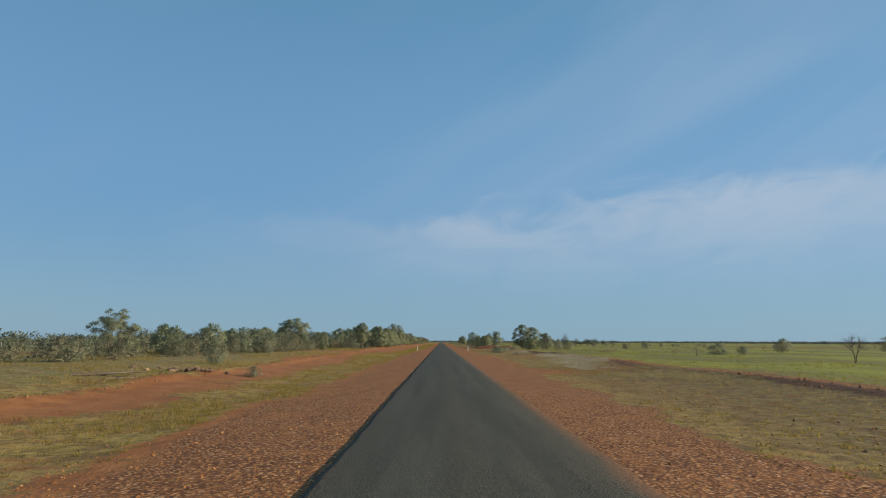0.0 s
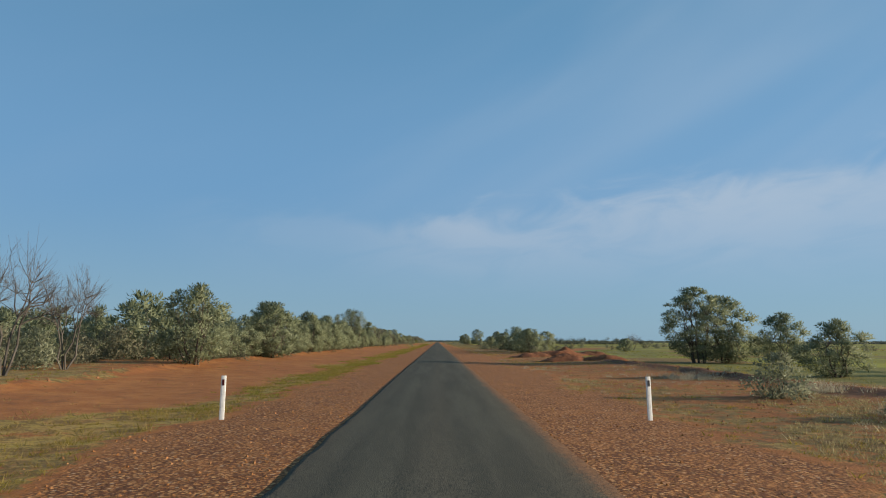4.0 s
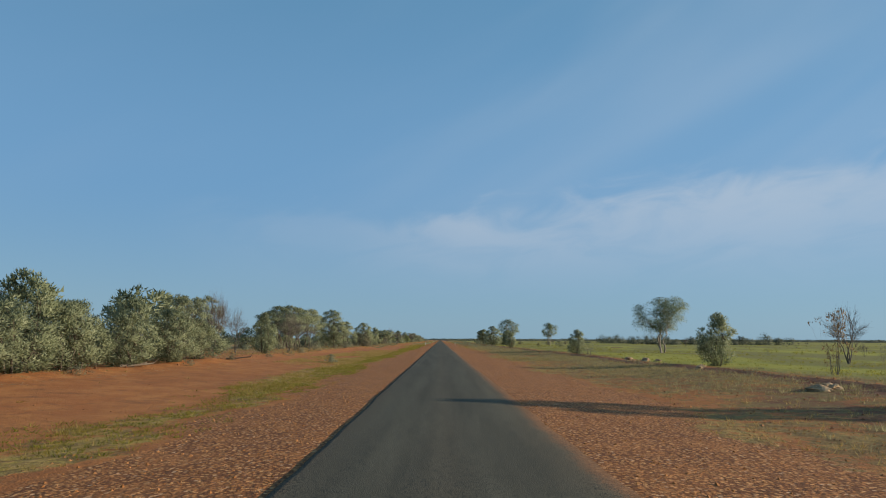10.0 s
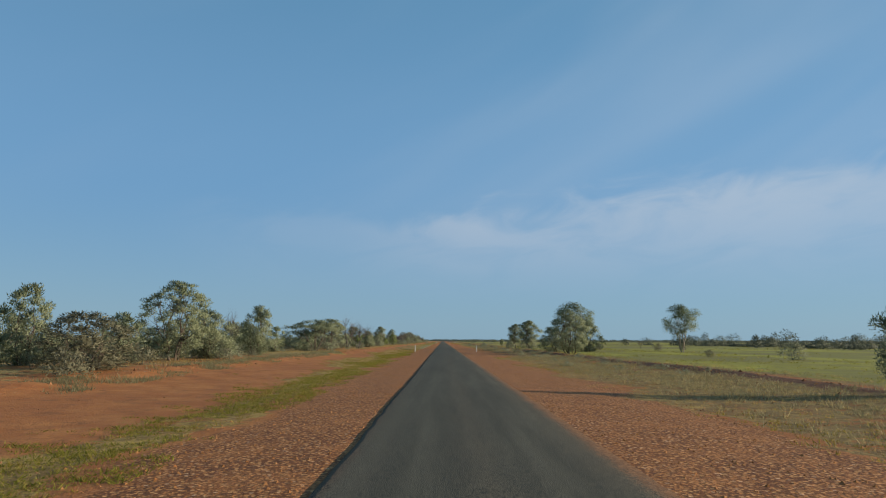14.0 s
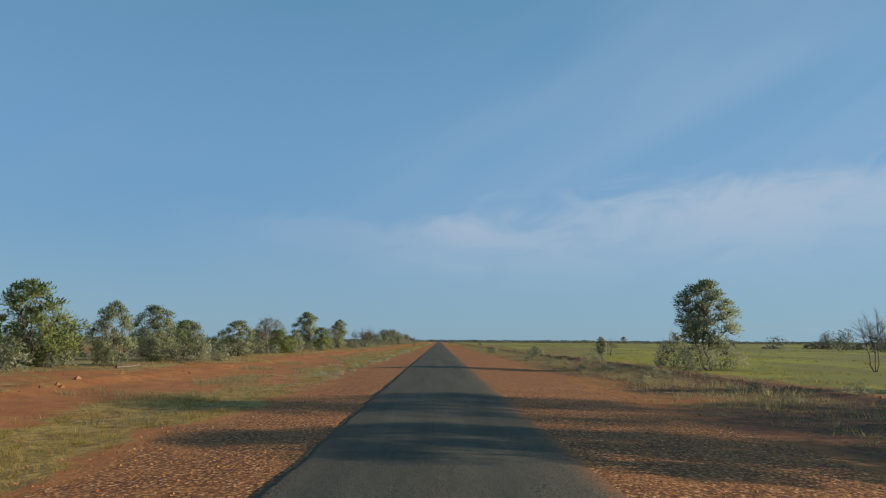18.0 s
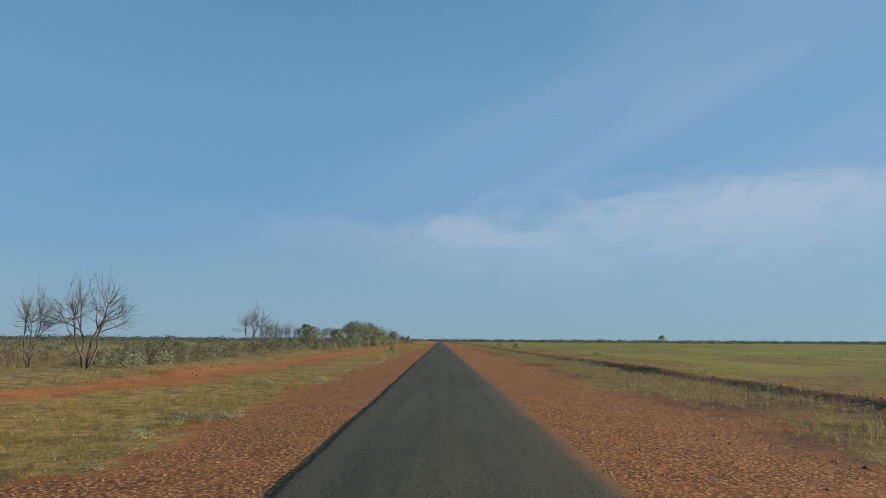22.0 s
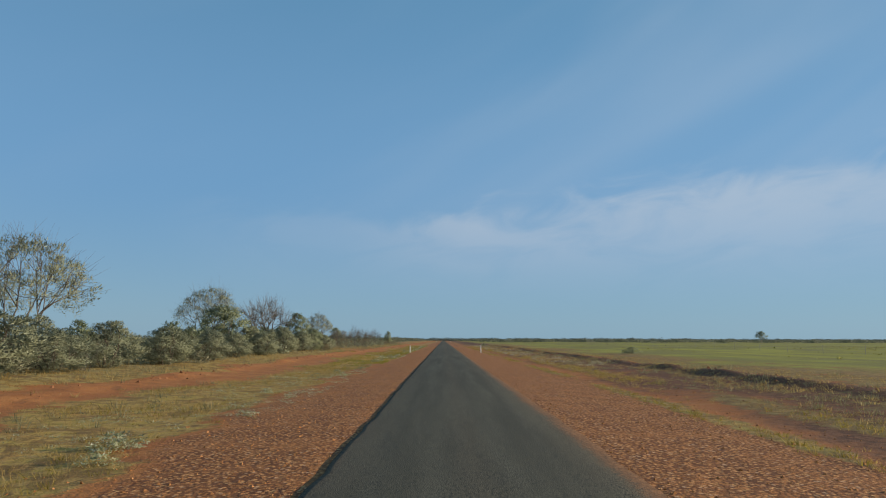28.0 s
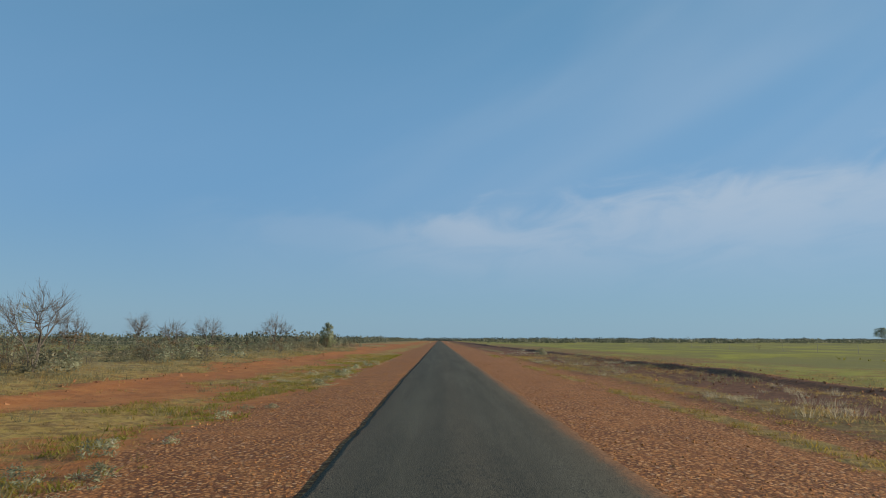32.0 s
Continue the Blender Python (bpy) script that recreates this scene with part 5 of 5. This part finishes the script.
heap_rng = np.random.RandomState(12)
for k in range(30):
    x, y, s = -12.6 + heap_rng.normal(0, 0.75), 30.2 + heap_rng.normal(0, 0.4), heap_rng.uniform(0.08, 0.19)
    pale = k % 5 == 0
    lone("rock", blob(60 + k, (s, s * 0.8, s * 0.7), 2, 0.5, 0.35), ROCK if pale else RUBBLE, x, y, -0.5 * s if k > 18 else -0.1 * s, 61 * k, "pale broken rock in a rubble heap" if pale else "dark red-brown rock in a rubble heap", "rock", "rubble heap on the grass")


def log(x, y, length, radius, turn, seed):
    rng = np.random.RandomState(seed)
    segs, p, d = [], np.array([0.0, 0, radius * 0.8]), np.array([1.0, 0, 0])
    for i in range(6):
        q = p + d * length / 6
        segs.append((*p, *q, radius * (1 - 0.08 * i), radius * (1 - 0.08 * (i + 1))))
        p, d = q, d + np.array([0, rng.normal(0, 0.12), rng.normal(0, 0.03)])
        if rng.rand() < 0.5:
            e = p + np.array([rng.uniform(0.1, 0.4), rng.normal(0, 0.35), rng.uniform(0.05, 0.4)])
            segs.append((*p, *e, radius * 0.4, radius * 0.15))
    v, f = tubes(segs, 8)
    ob = new("fallen_log", mesh_of("fallen_log", v, f, LOG, True))
    ob.matrix_basis = pose(x, y, float(height(x, y)), 0, 0, turn)
    tagged(ob, "weathered grey fallen branch lying on the ground", "log", "fallen timber")


for k, (x, y, l, r, turn) in enumerate([(-14.4, 24.5, 2.4, 0.06, 20), (-13.6, 25.4, 1.7, 0.05, 150), (-12.8, 23.8, 1.5, 0.04, 70), (22, 473, 2.6, 0.09, 10), (20.2, 471, 2.2, 0.07, 160), (24, 474, 2.4, 0.08, 60), (26, 106, 3.0, 0.12, 5), (-15, 290, 1.6, 0.07, 40), (-14.4, 303, 1.6, 0.06, 10), (-15, 498, 1.8, 0.06, 80), (-16, 632, 2.2, 0.06, 30), (36, 395, 3.0, 0.10, 12)]):
    log(x, y, l, r, turn, k)


# ---- boundary fences on both sides ----
def fence(x, y0, y1, gap, label):
    rng = np.random.RandomState(int(abs(x)))
    top = new("wire_fence")
    v, f = tubes([(0, 0, -0.3, 0.02, 0, 1.05, 0.026, 0.022)], 6)
    me = mesh_of("post", v, f, TIMBER, True)
    ys = np.arange(y0, y1, gap)
    for y in ys:
        p = part("post", me, TIMBER, top)
        p.matrix_basis = pose(x + rng.normal(0, 0.08), y, float(height(x, y)), rng.normal(0, 2), rng.normal(0, 2), rng.uniform(0, 360))
    for z in (0.35, 0.68, 1.02):
        h = height(0 * ys + x, ys)
        pts = np.stack([0 * ys + x, ys, h + z], 1)
        v, f = tubes(np.concatenate([pts[:-1], pts[1:], np.full((len(ys) - 1, 2), 0.006)], 1), 3)
        part("wire", mesh_of("wire", v, f, TIMBER), TIMBER, top)
    tagged(top, label, "fence", "boundary fences")


fence(-40.0, 8, 150, 8.0, "grey timber post and wire fence before the scrub")
fence(-40.5, 560, 960, 8.0, "grey timber post and wire fence behind dead trees")
fence(47.0, 600, 1000, 8.0, "grey timber post and wire fence across the paddock")


# ---- grass, flowers, gravel and clods ----
def blades(name, seed, xs, ys, tall, count, width, mat, label, lean=0.45):
    """Tufts of narrow blades, one triangle each, set on the ground."""
    rng = np.random.RandomState(seed)
    n = len(xs)
    bx, by = np.repeat(xs, count), np.repeat(ys, count)
    h = np.repeat(tall, count) * rng.uniform(0.55, 1.15, n * count)
    a = rng.uniform(0, 2 * np.pi, n * count)
    r = (0.05 + np.repeat(tall, count)) * rng.uniform(0.0, 0.9, n * count)
    bx, by = bx + r * np.cos(a), by + r * np.sin(a)
    bz = height(bx, by)
    t = rng.uniform(0, 2 * np.pi, n * count)
    l = h * lean * rng.uniform(0.2, 1.4, n * count)
    w = width * rng.uniform(0.6, 1.5, n * count) * (0.5 + h)
    base = np.stack([bx, by, bz - 0.01], 1)
    side = np.stack([np.cos(t), np.sin(t), 0 * t], 1) * w[:, None]
    tip = base + np.stack([np.cos(a) * l, np.sin(a) * l, h], 1)
    v = np.stack([base - side, base + side, tip], 1).reshape(-1, 3)
    up = np.array([0.0, 0, 1.0]) + rng.normal(0, 0.3, (len(tip), 3))
    tagged(new(name, leafy(name, v, np.arange(len(v)).reshape(-1, 3), up, mat, 0.25)), label, "grass", kind="stuff")


def scatter(seed, n, x0, x1, y0, y1, keep):
    rng = np.random.RandomState(seed)
    x, y = rng.uniform(x0, x1, n), rng.uniform(y0, y1, n)
    k = rng.rand(n) < keep(x, y)
    return x[k], y[k], rng.rand(k.sum())


grass_here = lambda x, y: step01(cover(x, y)[0] + 0.9 * (lump(x, y, 0.8, 40) - 0.5) + 0.5 * (lump(x, y, 3.0, 41) - 0.5), 0.22, 0.75)
lush = lambda x, y: step01(lump(x, y, 14.0, 42) + np.where((x < 0) & (x > -8.0), 0.25, 0.0) - np.where(x > 0, np.interp(y, [0, 420, 520, 900], [0.16, 0.14, 0.30, 0.30]), 0) - np.where(x < -8.0, 0.1, 0) - np.interp(y, [440, 500, 620], [0.0, 0.24, 0.20]), 0.35, 0.65)
x, y, r = scatter(1, 75000, -15, -4.2, 0, 900, lambda x, y: grass_here(x, y) * lush(x, y))
blades("green_grass", 11, x, y, 0.045 + 0.085 * r ** 2, 13, 0.010, GREEN_GRASS, "yellow-green low grass in a strip along the gravel shoulder", 1.1)
x, y, r = scatter(2, 60000, 4.4, 16, 0, 900, lambda x, y: grass_here(x, y) * lush(x, y))
blades("green_grass", 12, x, y, 0.05 + 0.07 * r ** 2, 9, 0.017, GREEN_GRASS, "patchy low green grass on the paddock verge", 1.1)
x, y, r = scatter(3, 60000, -18, -4.4, 0, 900, lambda x, y: (grass_here(x, y) + 0.03) * (1.1 - lush(x, y)))
blades("dry_grass", 13, x, y, 0.05 + 0.10 * r ** 2, 8, 0.011, DRY_GRASS, "straw-coloured dry grass beside the red track", 1.0)
x, y, r = scatter(4, 75000, 5.0, 17, 0, 900, lambda x, y: (grass_here(x, y) + 0.03) * (1.1 - lush(x, y)))
blades("dry_grass", 14, x, y, 0.05 + 0.08 * r ** 2, 6, 0.012, DRY_GRASS, "straw-coloured dry grass tufts on the paddock verge", 1.0)
x, y, r = scatter(5, 16000, -24, -12.8, 300, 930, lambda x, y: step01(lump(x, y, 4.0, 43), 0.45, 0.8))
blades("dry_grass", 15, x, y, 0.08 + 0.25 * r ** 2, 7, 0.013, DRY_GRASS, "pale dry grass under the roadside scrub", 0.5)
x, y, r = scatter(50, 20000, 8.0, 17.0, 240, 900, lambda x, y: step01(lump(x, y, 2.6, 52) + 0.3 * np.exp(-((x - windrow_x(y) + 1.8) / 2.2) ** 2), 0.55, 0.85))
blades("grass_tussocks", 51, x, y, 0.10 + 0.16 * r ** 2, 15, 0.010, TUSSOCK, "grey-olive grass tussocks along the graded bank", 0.55)
x, y, r = scatter(52, 5200, 8.4, 14.5, 40, 72, lambda x, y: np.exp(-((x - 9.2 - 0.19 * (y - 46)) / 1.5) ** 2) * step01(lump(x, y, 1.6, 53), 0.2, 0.6))
blades("pale_grass", 53, x, y, 0.08 + 0.13 * r ** 2, 9, 0.013, PALE_GRASS, "pale grey dead grass lying along the graded bank", 0.9)
x, y, r = scatter(54, 6000, -14.6, -11.8, 380, 440, lambda x, y: step01(lump(x, y, 2.2, 54), 0.4, 0.7))
blades("pale_grass", 55, x, y, 0.10 + 0.18 * r ** 2, 8, 0.013, TUSSOCK, "grey grass tufts at the far edge of the red track", 0.6)
x, y, r = scatter(6, 26000, 14, 34, 0, 560, lambda x, y: step01(cover(x, y)[1], 0.3, 0.8) * step01(lump(x, y, 3.0, 47), 0.3, 0.7))
blades("paddock_grass", 16, x, y, 0.05 + 0.09 * r, 5, 0.03, HERB, "low green herbage over the open paddock", 0.8)
x, y, r = scatter(7, 70000, -8.2, -4.3, 470, 900, lambda x, y: np.interp(y, [470, 500, 520, 595, 640, 760, 800, 860, 900], [0.1, 0.4, 1.0, 1.0, 0.4, 0.5, 1.0, 0.7, 0.3]) * step01(lump(x, y, 7.0, 44), 0.42, 0.66) * step01(lump(x, y, 0.9, 45), 0.35, 0.7))
blades("white_wildflowers", 17, x, y, 0.03 + 0.03 * r, 10, 0.012, BLOOM, "small whitish wildflowers along the gravel edge", 1.5)
x, y, r = scatter(64, 26000, -11.5, -6.5, 298, 362, lambda x, y: np.interp(y, [298, 312, 345, 362], [0, 1, 1, 0]) * step01(lump(x, y, 2.4, 59), 0.3, 0.7))
blades("dry_grass", 65, x, y, 0.06 + 0.12 * r ** 2, 7, 0.016, DRY_GRASS, "thick straw grass spreading over the track", 0.9)
x, y, r = scatter(8, 92000, -8.2, -4.3, 120, 462, lambda x, y: np.interp(y, [120, 140, 195, 215, 275, 292], [0.5, 1, 1, 0.3, 0.3, 1]) * step01(lump(x, y, 5.0, 46) + 0.8 * (lump(x, y, 0.8, 48) - 0.5) + np.interp(-x, [4.4, 5.4, 6.4, 7.2, 8.2], [-0.25, 0.22, 0.18, -0.2, -0.5]), 0.35, 0.8))
blades("green_herbs", 18, x, y, 0.035 + 0.06 * r ** 2, 7, 0.018, HERB, "bright yellow-green leafy herbs in a strip beside the gravel", 1.3)


x, y, r = scatter(60, 7000, 5.5, 13.0, 60, 240, lambda x, y: 0.7 * step01(lump(x, y, 1.9, 57), 0.5, 0.8))
blades("pale_grass", 61, x, y, 0.06 + 0.13 * r ** 3, 20, 0.006, PALE_GRASS, "pale straw tufts dotted over the bare red verge", 0.9)
x, y, r = scatter(62, 9000, 5.5, 14.0, 60, 560, lambda x, y: 0.8 * step01(lump(x, y, 2.7, 58), 0.5, 0.75))
blades("grass_tussocks", 63, x, y, 0.05 + 0.11 * r ** 2, 14, 0.009, TUSSOCK, "grey-olive low tussocks on the paddock verge", 0.9)
tufted = lambda x, y: step01(lump(x, 0.35 * y, 1.6, 74) + 0.5 * (lump(x, y, 0.7, 75) - 0.5) + 0.25 * np.exp(-((x - windrow_x(y) + 2.6) / 2.4) ** 2), 0.38, 0.72)
x, y, r = scatter(80, 52000, 6.2, 13.6, 280, 650, lambda x, y: tufted(x, y) * step01(x, 6.2, 7.6) * (1 - step01(x, windrow_x(y) - 1.0, windrow_x(y) - 0.3)) * np.interp(y, [280, 330, 425, 445, 495, 545, 590, 650], [0.5, 1.0, 1.0, 0.25, 0.35, 0.55, 1.0, 0.5]))
olive_one = np.random.RandomState(81).rand(len(x)) < 0.5
blades("grass_tussocks", 82, x[olive_one], y[olive_one], 0.06 + 0.14 * r[olive_one] ** 2, 11, 0.010, TUSSOCK, "close grey-olive tufts between gravel and bank", 0.8)
blades("grass_tussocks", 83, x[~olive_one], y[~olive_one], 0.06 + 0.16 * r[~olive_one] ** 2, 11, 0.010, DRY_TUSSOCK, "close straw tufts between gravel and bank", 0.75)
x, y, r = scatter(84, 26000, 4.9, 13.0, 650, 905, lambda x, y: np.maximum(np.exp(-((x - 5.5 - 0.5 * (lump(y, 0 * y, 15, 76) - 0.5)) / 0.35) ** 2), 0.8 * np.exp(-((x - 7.9 - 1.2 * (lump(y, 0 * y, 22, 77) - 0.5)) / 0.8) ** 2)) * step01(lump(x, 0.3 * y, 1.5, 78), 0.30, 0.62))
blades("green_grass", 85, x, y, 0.05 + 0.09 * r ** 2, 11, 0.013, GREEN_GRASS, "low green grass in bands along the gravel", 0.9)
x, y, r = scatter(86, 16000, 6.8, 12.6, 640, 905, lambda x, y: step01(lump(x, 0.22 * y, 1.4, 79), 0.52, 0.74))
blades("dry_grass", 87, x, y, 0.05 + 0.10 * r ** 2, 11, 0.011, DRY_GRASS, "broken bands of straw grass on the turned earth", 0.9)
x, y, r = scatter(66, 800, 7.2, 12.5, 770, 930, lambda x, y: step01(lump(x, y, 3.2, 61), 0.5, 0.75))
blades("grass_tussocks", 67, x, y, 0.12 + 0.20 * r ** 2, 40, 0.0065, PALE_GRASS, "large pale straw tussocks along the broken bank", 0.6)
x, y, r = scatter(72, 2600, 8.0, 13.5, 440, 560, lambda x, y: np.interp(y, [440, 470, 515, 560], [0.3, 1, 1, 0.3]) * step01(lump(x, y, 1.8, 64), 0.45, 0.75))
blades("grass_tussocks", 73, x, y, 0.14 + 0.26 * r ** 2, 26, 0.008, DRY_TUSSOCK, "tall straw tussocks along the bank under the gum trees", 0.55)
x, y, r = scatter(68, 5200, -9.5, -5.0, 480, 900, lambda x, y: 0.8 * step01(lump(x, y, 2.3, 62), 0.5, 0.8))
blades("grass_tussocks", 69, x, y, 0.10 + 0.16 * r ** 2, 12, 0.012, TUSSOCK, "straw tussocks standing in the grass strip", 0.6)
x, y, r = scatter(70, 14000, -8.5, -4.6, 770, 905, lambda x, y: step01(lump(x, y, 1.7, 63) + 0.2 * (x > -6.5), 0.55, 0.8))
blades("green_herbs", 71, x, y, 0.05 + 0.07 * r, 7, 0.018, HERB, "low green herb cushions at the gravel edge", 1.0)
x, y, r = scatter(88, 9000, -11.0, -6.6, 482, 562, lambda x, y: np.interp(y, [482, 498, 540, 562], [0.2, 1, 1, 0.2]) * step01(lump(x, 0.6 * y, 1.7, 80), 0.55, 0.82))
blades("dry_grass", 89, x, y, 0.08 + 0.20 * r ** 2, 16, 0.009, DRY_TUSSOCK, "sparse golden grass over orange soil beside the strip", 0.7)
x, y, r = scatter(94, 5200, 6.4, 17.0, 156, 180, lambda x, y: np.maximum(np.exp(-((x - 7.4) / 0.9) ** 2 - ((y - 169.6) / 1.1) ** 2), np.exp(-((x - 14.5) / 2.0) ** 2 - ((y - 162.5) / 1.6) ** 2)) * step01(lump(x, y, 1.2, 81), 0.2, 0.6))
blades("green_herbs", 95, x, y, 0.06 + 0.10 * r ** 2, 22, 0.012, HERB, "green herbs growing round the earth mounds", 1.0)
x, y, r = scatter(96, 9000, 8.2, 14.2, 50, 135, lambda x, y: np.exp(-((x - windrow_x(y) + 2.0 - 1.6 * (lump(y, 0 * y, 9, 84) - 0.5)) / 1.2) ** 2) * step01(lump(x, 0.7 * y, 1.7, 85), 0.42, 0.78))
blades("grass_tussocks", 97, x, y, 0.12 + 0.30 * r ** 2, 22, 0.008, PALE_GRASS, "pale straw tussocks in a line before the graded bank", 0.55)
x, y, r = scatter(98, 26000, 5.2, 13.2, 28, 135, lambda x, y: step01(lump(x, 0.4 * y, 1.8, 86) + 0.4 * (lump(x, y, 0.7, 87) - 0.5), 0.42, 0.76) * step01(x, 5.2, 6.6))
blades("dry_grass", 99, x, y, 0.05 + 0.11 * r ** 2, 11, 0.010, DRY_TUSSOCK, "low straw and olive grass over the paddock verge", 0.9)
x, y, r = scatter(100, 42000, -10.2, -4.9, 12, 300, lambda x, y: step01(cover(x, y)[0], 0.35, 0.8) * step01(lump(x, 0.6 * y, 1.3, 88) + 0.3 * (lump(x, y, 5.0, 89) - 0.5), 0.40, 0.72))
gold = np.random.RandomState(101).rand(len(x)) < 0.6
blades("green_grass", 102, x[gold], y[gold], 0.06 + 0.13 * r[gold] ** 2, 10, 0.009, GREEN_GRASS, "taller yellow-green grass clumps in the roadside strip", 0.85)
blades("dry_grass", 103, x[~gold], y[~gold], 0.06 + 0.15 * r[~gold] ** 2, 10, 0.008, DRY_GRASS, "taller golden grass clumps in the roadside strip", 0.8)
x, y, r = scatter(104, 40000, -10.0, -4.9, 470, 905, lambda x, y: step01(cover(x, y)[0], 0.30, 0.8) * step01(lump(x, 0.5 * y, 1.3, 90) + 0.3 * (lump(x, y, 5.0, 91) - 0.5), 0.42, 0.74))
gold = np.random.RandomState(105).rand(len(x)) < 0.65
blades("dry_grass", 106, x[gold], y[gold], 0.06 + 0.14 * r[gold] ** 2, 10, 0.009, DRY_GRASS, "golden grass clumps along the flowering strip", 0.85)
blades("green_grass", 107, x[~gold], y[~gold], 0.06 + 0.10 * r[~gold] ** 2, 10, 0.009, GREEN_GRASS, "yellow-green grass clumps along the flowering strip", 0.9)
x, y, r = scatter(108, 9000, -40, -14, 92, 142, lambda x, y: glade(x, y) * step01(lump(x, y, 2.5, 92), 0.2, 0.6))
blades("green_herbs", 109, x, y, 0.06 + 0.10 * r, 8, 0.022, HERB, "bright low herbage in the open patch before the scrub", 1.0)
x, y, r = scatter(110, 22000, -24.0, -11.8, 560, 960, lambda x, y: np.interp(y, [560, 600, 690, 700, 790, 810], [0.3, 1.0, 1.0, 0.4, 0.4, 1.0]) * step01(-x, 11.6, 13.0) * step01(lump(x, 0.6 * y, 2.4, 93), 0.35, 0.7))
blades("grass_tussocks", 111, x, y, 0.08 + 0.26 * r ** 2, 12, 0.012, TUSSOCK, "olive and straw grass between the red track and the scrub", 0.7)
x, y, r = scatter(112, 22000, -36, -11.5, 8, 96, lambda x, y: step01(lump(x, 0.6 * y, 2.6, 94), 0.35, 0.7))
gold = np.random.RandomState(113).rand(len(x)) < 0.5
blades("dry_grass", 114, x[gold], y[gold], 0.06 + 0.16 * r[gold] ** 2, 8, 0.015, DRY_GRASS, "straw grass over the open ground before the scrub", 0.8)
blades("green_herbs", 115, x[~gold], y[~gold], 0.05 + 0.10 * r[~gold] ** 2, 8, 0.018, HERB, "yellow-green herbage over the open ground before the scrub", 1.0)
cushion = np.random.RandomState(90)
rows = []
for y0, y1, many in ((496, 600, 95), (600, 775, 40), (775, 880, 70)):
    for k in range(many):
        w = cushion.uniform(0.3, 0.75)
        rows.append((-cushion.uniform(4.5, 5.7 if k % 3 else 7.0), cushion.uniform(y0, y1), w * cushion.uniform(0.3, 0.5), w))
scrub_mass("herb_cushions", 91, rows[::2], BLOOM, "pale flowering herb cushions along the gravel edge", 300, 0.15)
scrub_mass("herb_cushions", 92, rows[1::2], SILVER, "grey-green herb cushions along the gravel edge", 300, 0.15)
x, y, r = scatter(56, 14000, 30, 130, 10, 900, lambda x, y: step01(cover(x, y)[1], 0.3, 0.8) * step01(lump(x, 0.25 * y, 6.0, 55), 0.45, 0.8))
blades("paddock_herbs", 57, x, y, 0.15 + 0.25 * r ** 3, 4, 0.06, HERB, "taller green herbs in patches over the paddock", 1.2)
x, y, r = scatter(58, 5000, -16.0, -12.8, 145, 420, lambda x, y: step01(lump(x, y, 2.0, 56), 0.35, 0.7))
blades("fallen_twigs", 59, x, y, 0.03 + 0.05 * r, 4, 0.014, PALE_GRASS, "pale fallen twigs and litter along the thicket edge", 5.0)


def pebbles(name, seed, x, y, size, mat, label, squash=0.6):
    """Small angular stones, sunk in the ground."""
    rng = np.random.RandomState(seed)
    n = len(x)
    unit = np.array([[1, 0, -0.4], [0, 1, -0.4], [-1, 0, -0.4], [0, -1, -0.4], [0, 0, 1]], float)
    face = np.array([[0, 1, 4], [1, 2, 4], [2, 3, 4], [3, 0, 4]])
    v = unit[None] * rng.uniform(0.55, 1.3, (n, 5, 1)) + rng.normal(0, 0.16, (n, 5, 3))
    a = rng.uniform(0, 2 * np.pi, n)
    c, s = np.cos(a)[:, None], np.sin(a)[:, None]
    v = np.stack([v[..., 0] * c - v[..., 1] * s, v[..., 0] * s + v[..., 1] * c, v[..., 2] * squash], 2) * size[:, None, None]
    v += np.stack([x, y, height(x, y) + 0.15 * size], 1)[:, None]
    f = (np.arange(n) * 5)[:, None, None] + face[None]
    tagged(new(name, mesh_of(name, v.reshape(-1, 3), f.reshape(-1, 3), mat)), label, "gravel", kind="stuff")


for k, (a, b) in enumerate(((-5.6, -1.98), (1.98, 8.4))):
    x, y, r = scatter(30 + k, 70000 + 36000 * k, a, b, 2, 880, lambda x, y: 0.25 + 0.75 * lump(x, y, 1.7, 50))
    pebbles("shoulder_gravel", 31 + k, x, y, 0.014 + 0.024 * r ** 2.5, STONE, "loose red-brown gravel stones on the road shoulder")
x, y, r = scatter(33, 110000, 8.5, 17.5, 0, 900, lambda x, y: np.exp(-((x - windrow_x(y)) / np.interp(y, [760, 820], [0.9, 2.4])) ** 2) * (0.25 + 0.75 * step01(lump(x, y, 3.0, 51), 0.3, 0.7)))
pebbles("earth_clods", 34, x, y, 0.02 + 0.085 * r ** 4, CLOD, "dark crumbly clods along the graded earth bank", 0.7)
x, y, r = scatter(35, 40000, -18, -10, 0, 900, lambda x, y: np.exp(-((x + track_edge(y) + 0.1) / 0.7) ** 2) * 0.8)
pebbles("earth_clods", 36, x, y, 0.015 + 0.11 * r ** 5, CLOD, "red clods and stones along the edge of the bare track", 0.7)
x, y, r = scatter(37, 24000, -14, -5, 0, 900, lambda x, y: 0.25 + 0 * x)
pebbles("loose_stones", 38, x, y, 0.012 + 0.03 * r ** 4, CLOD, "scattered small red stones on bare earth", 0.7)
x, y, r = scatter(39, 50000, 5.5, 13, 0, 900, lambda x, y: 0.15 + 0.6 * step01(lump(x, y, 2.2, 60), 0.4, 0.8))
pebbles("loose_stones", 40, x, y, 0.014 + 0.045 * r ** 4, CLOD, "scattered small red stones on the verge", 0.7)
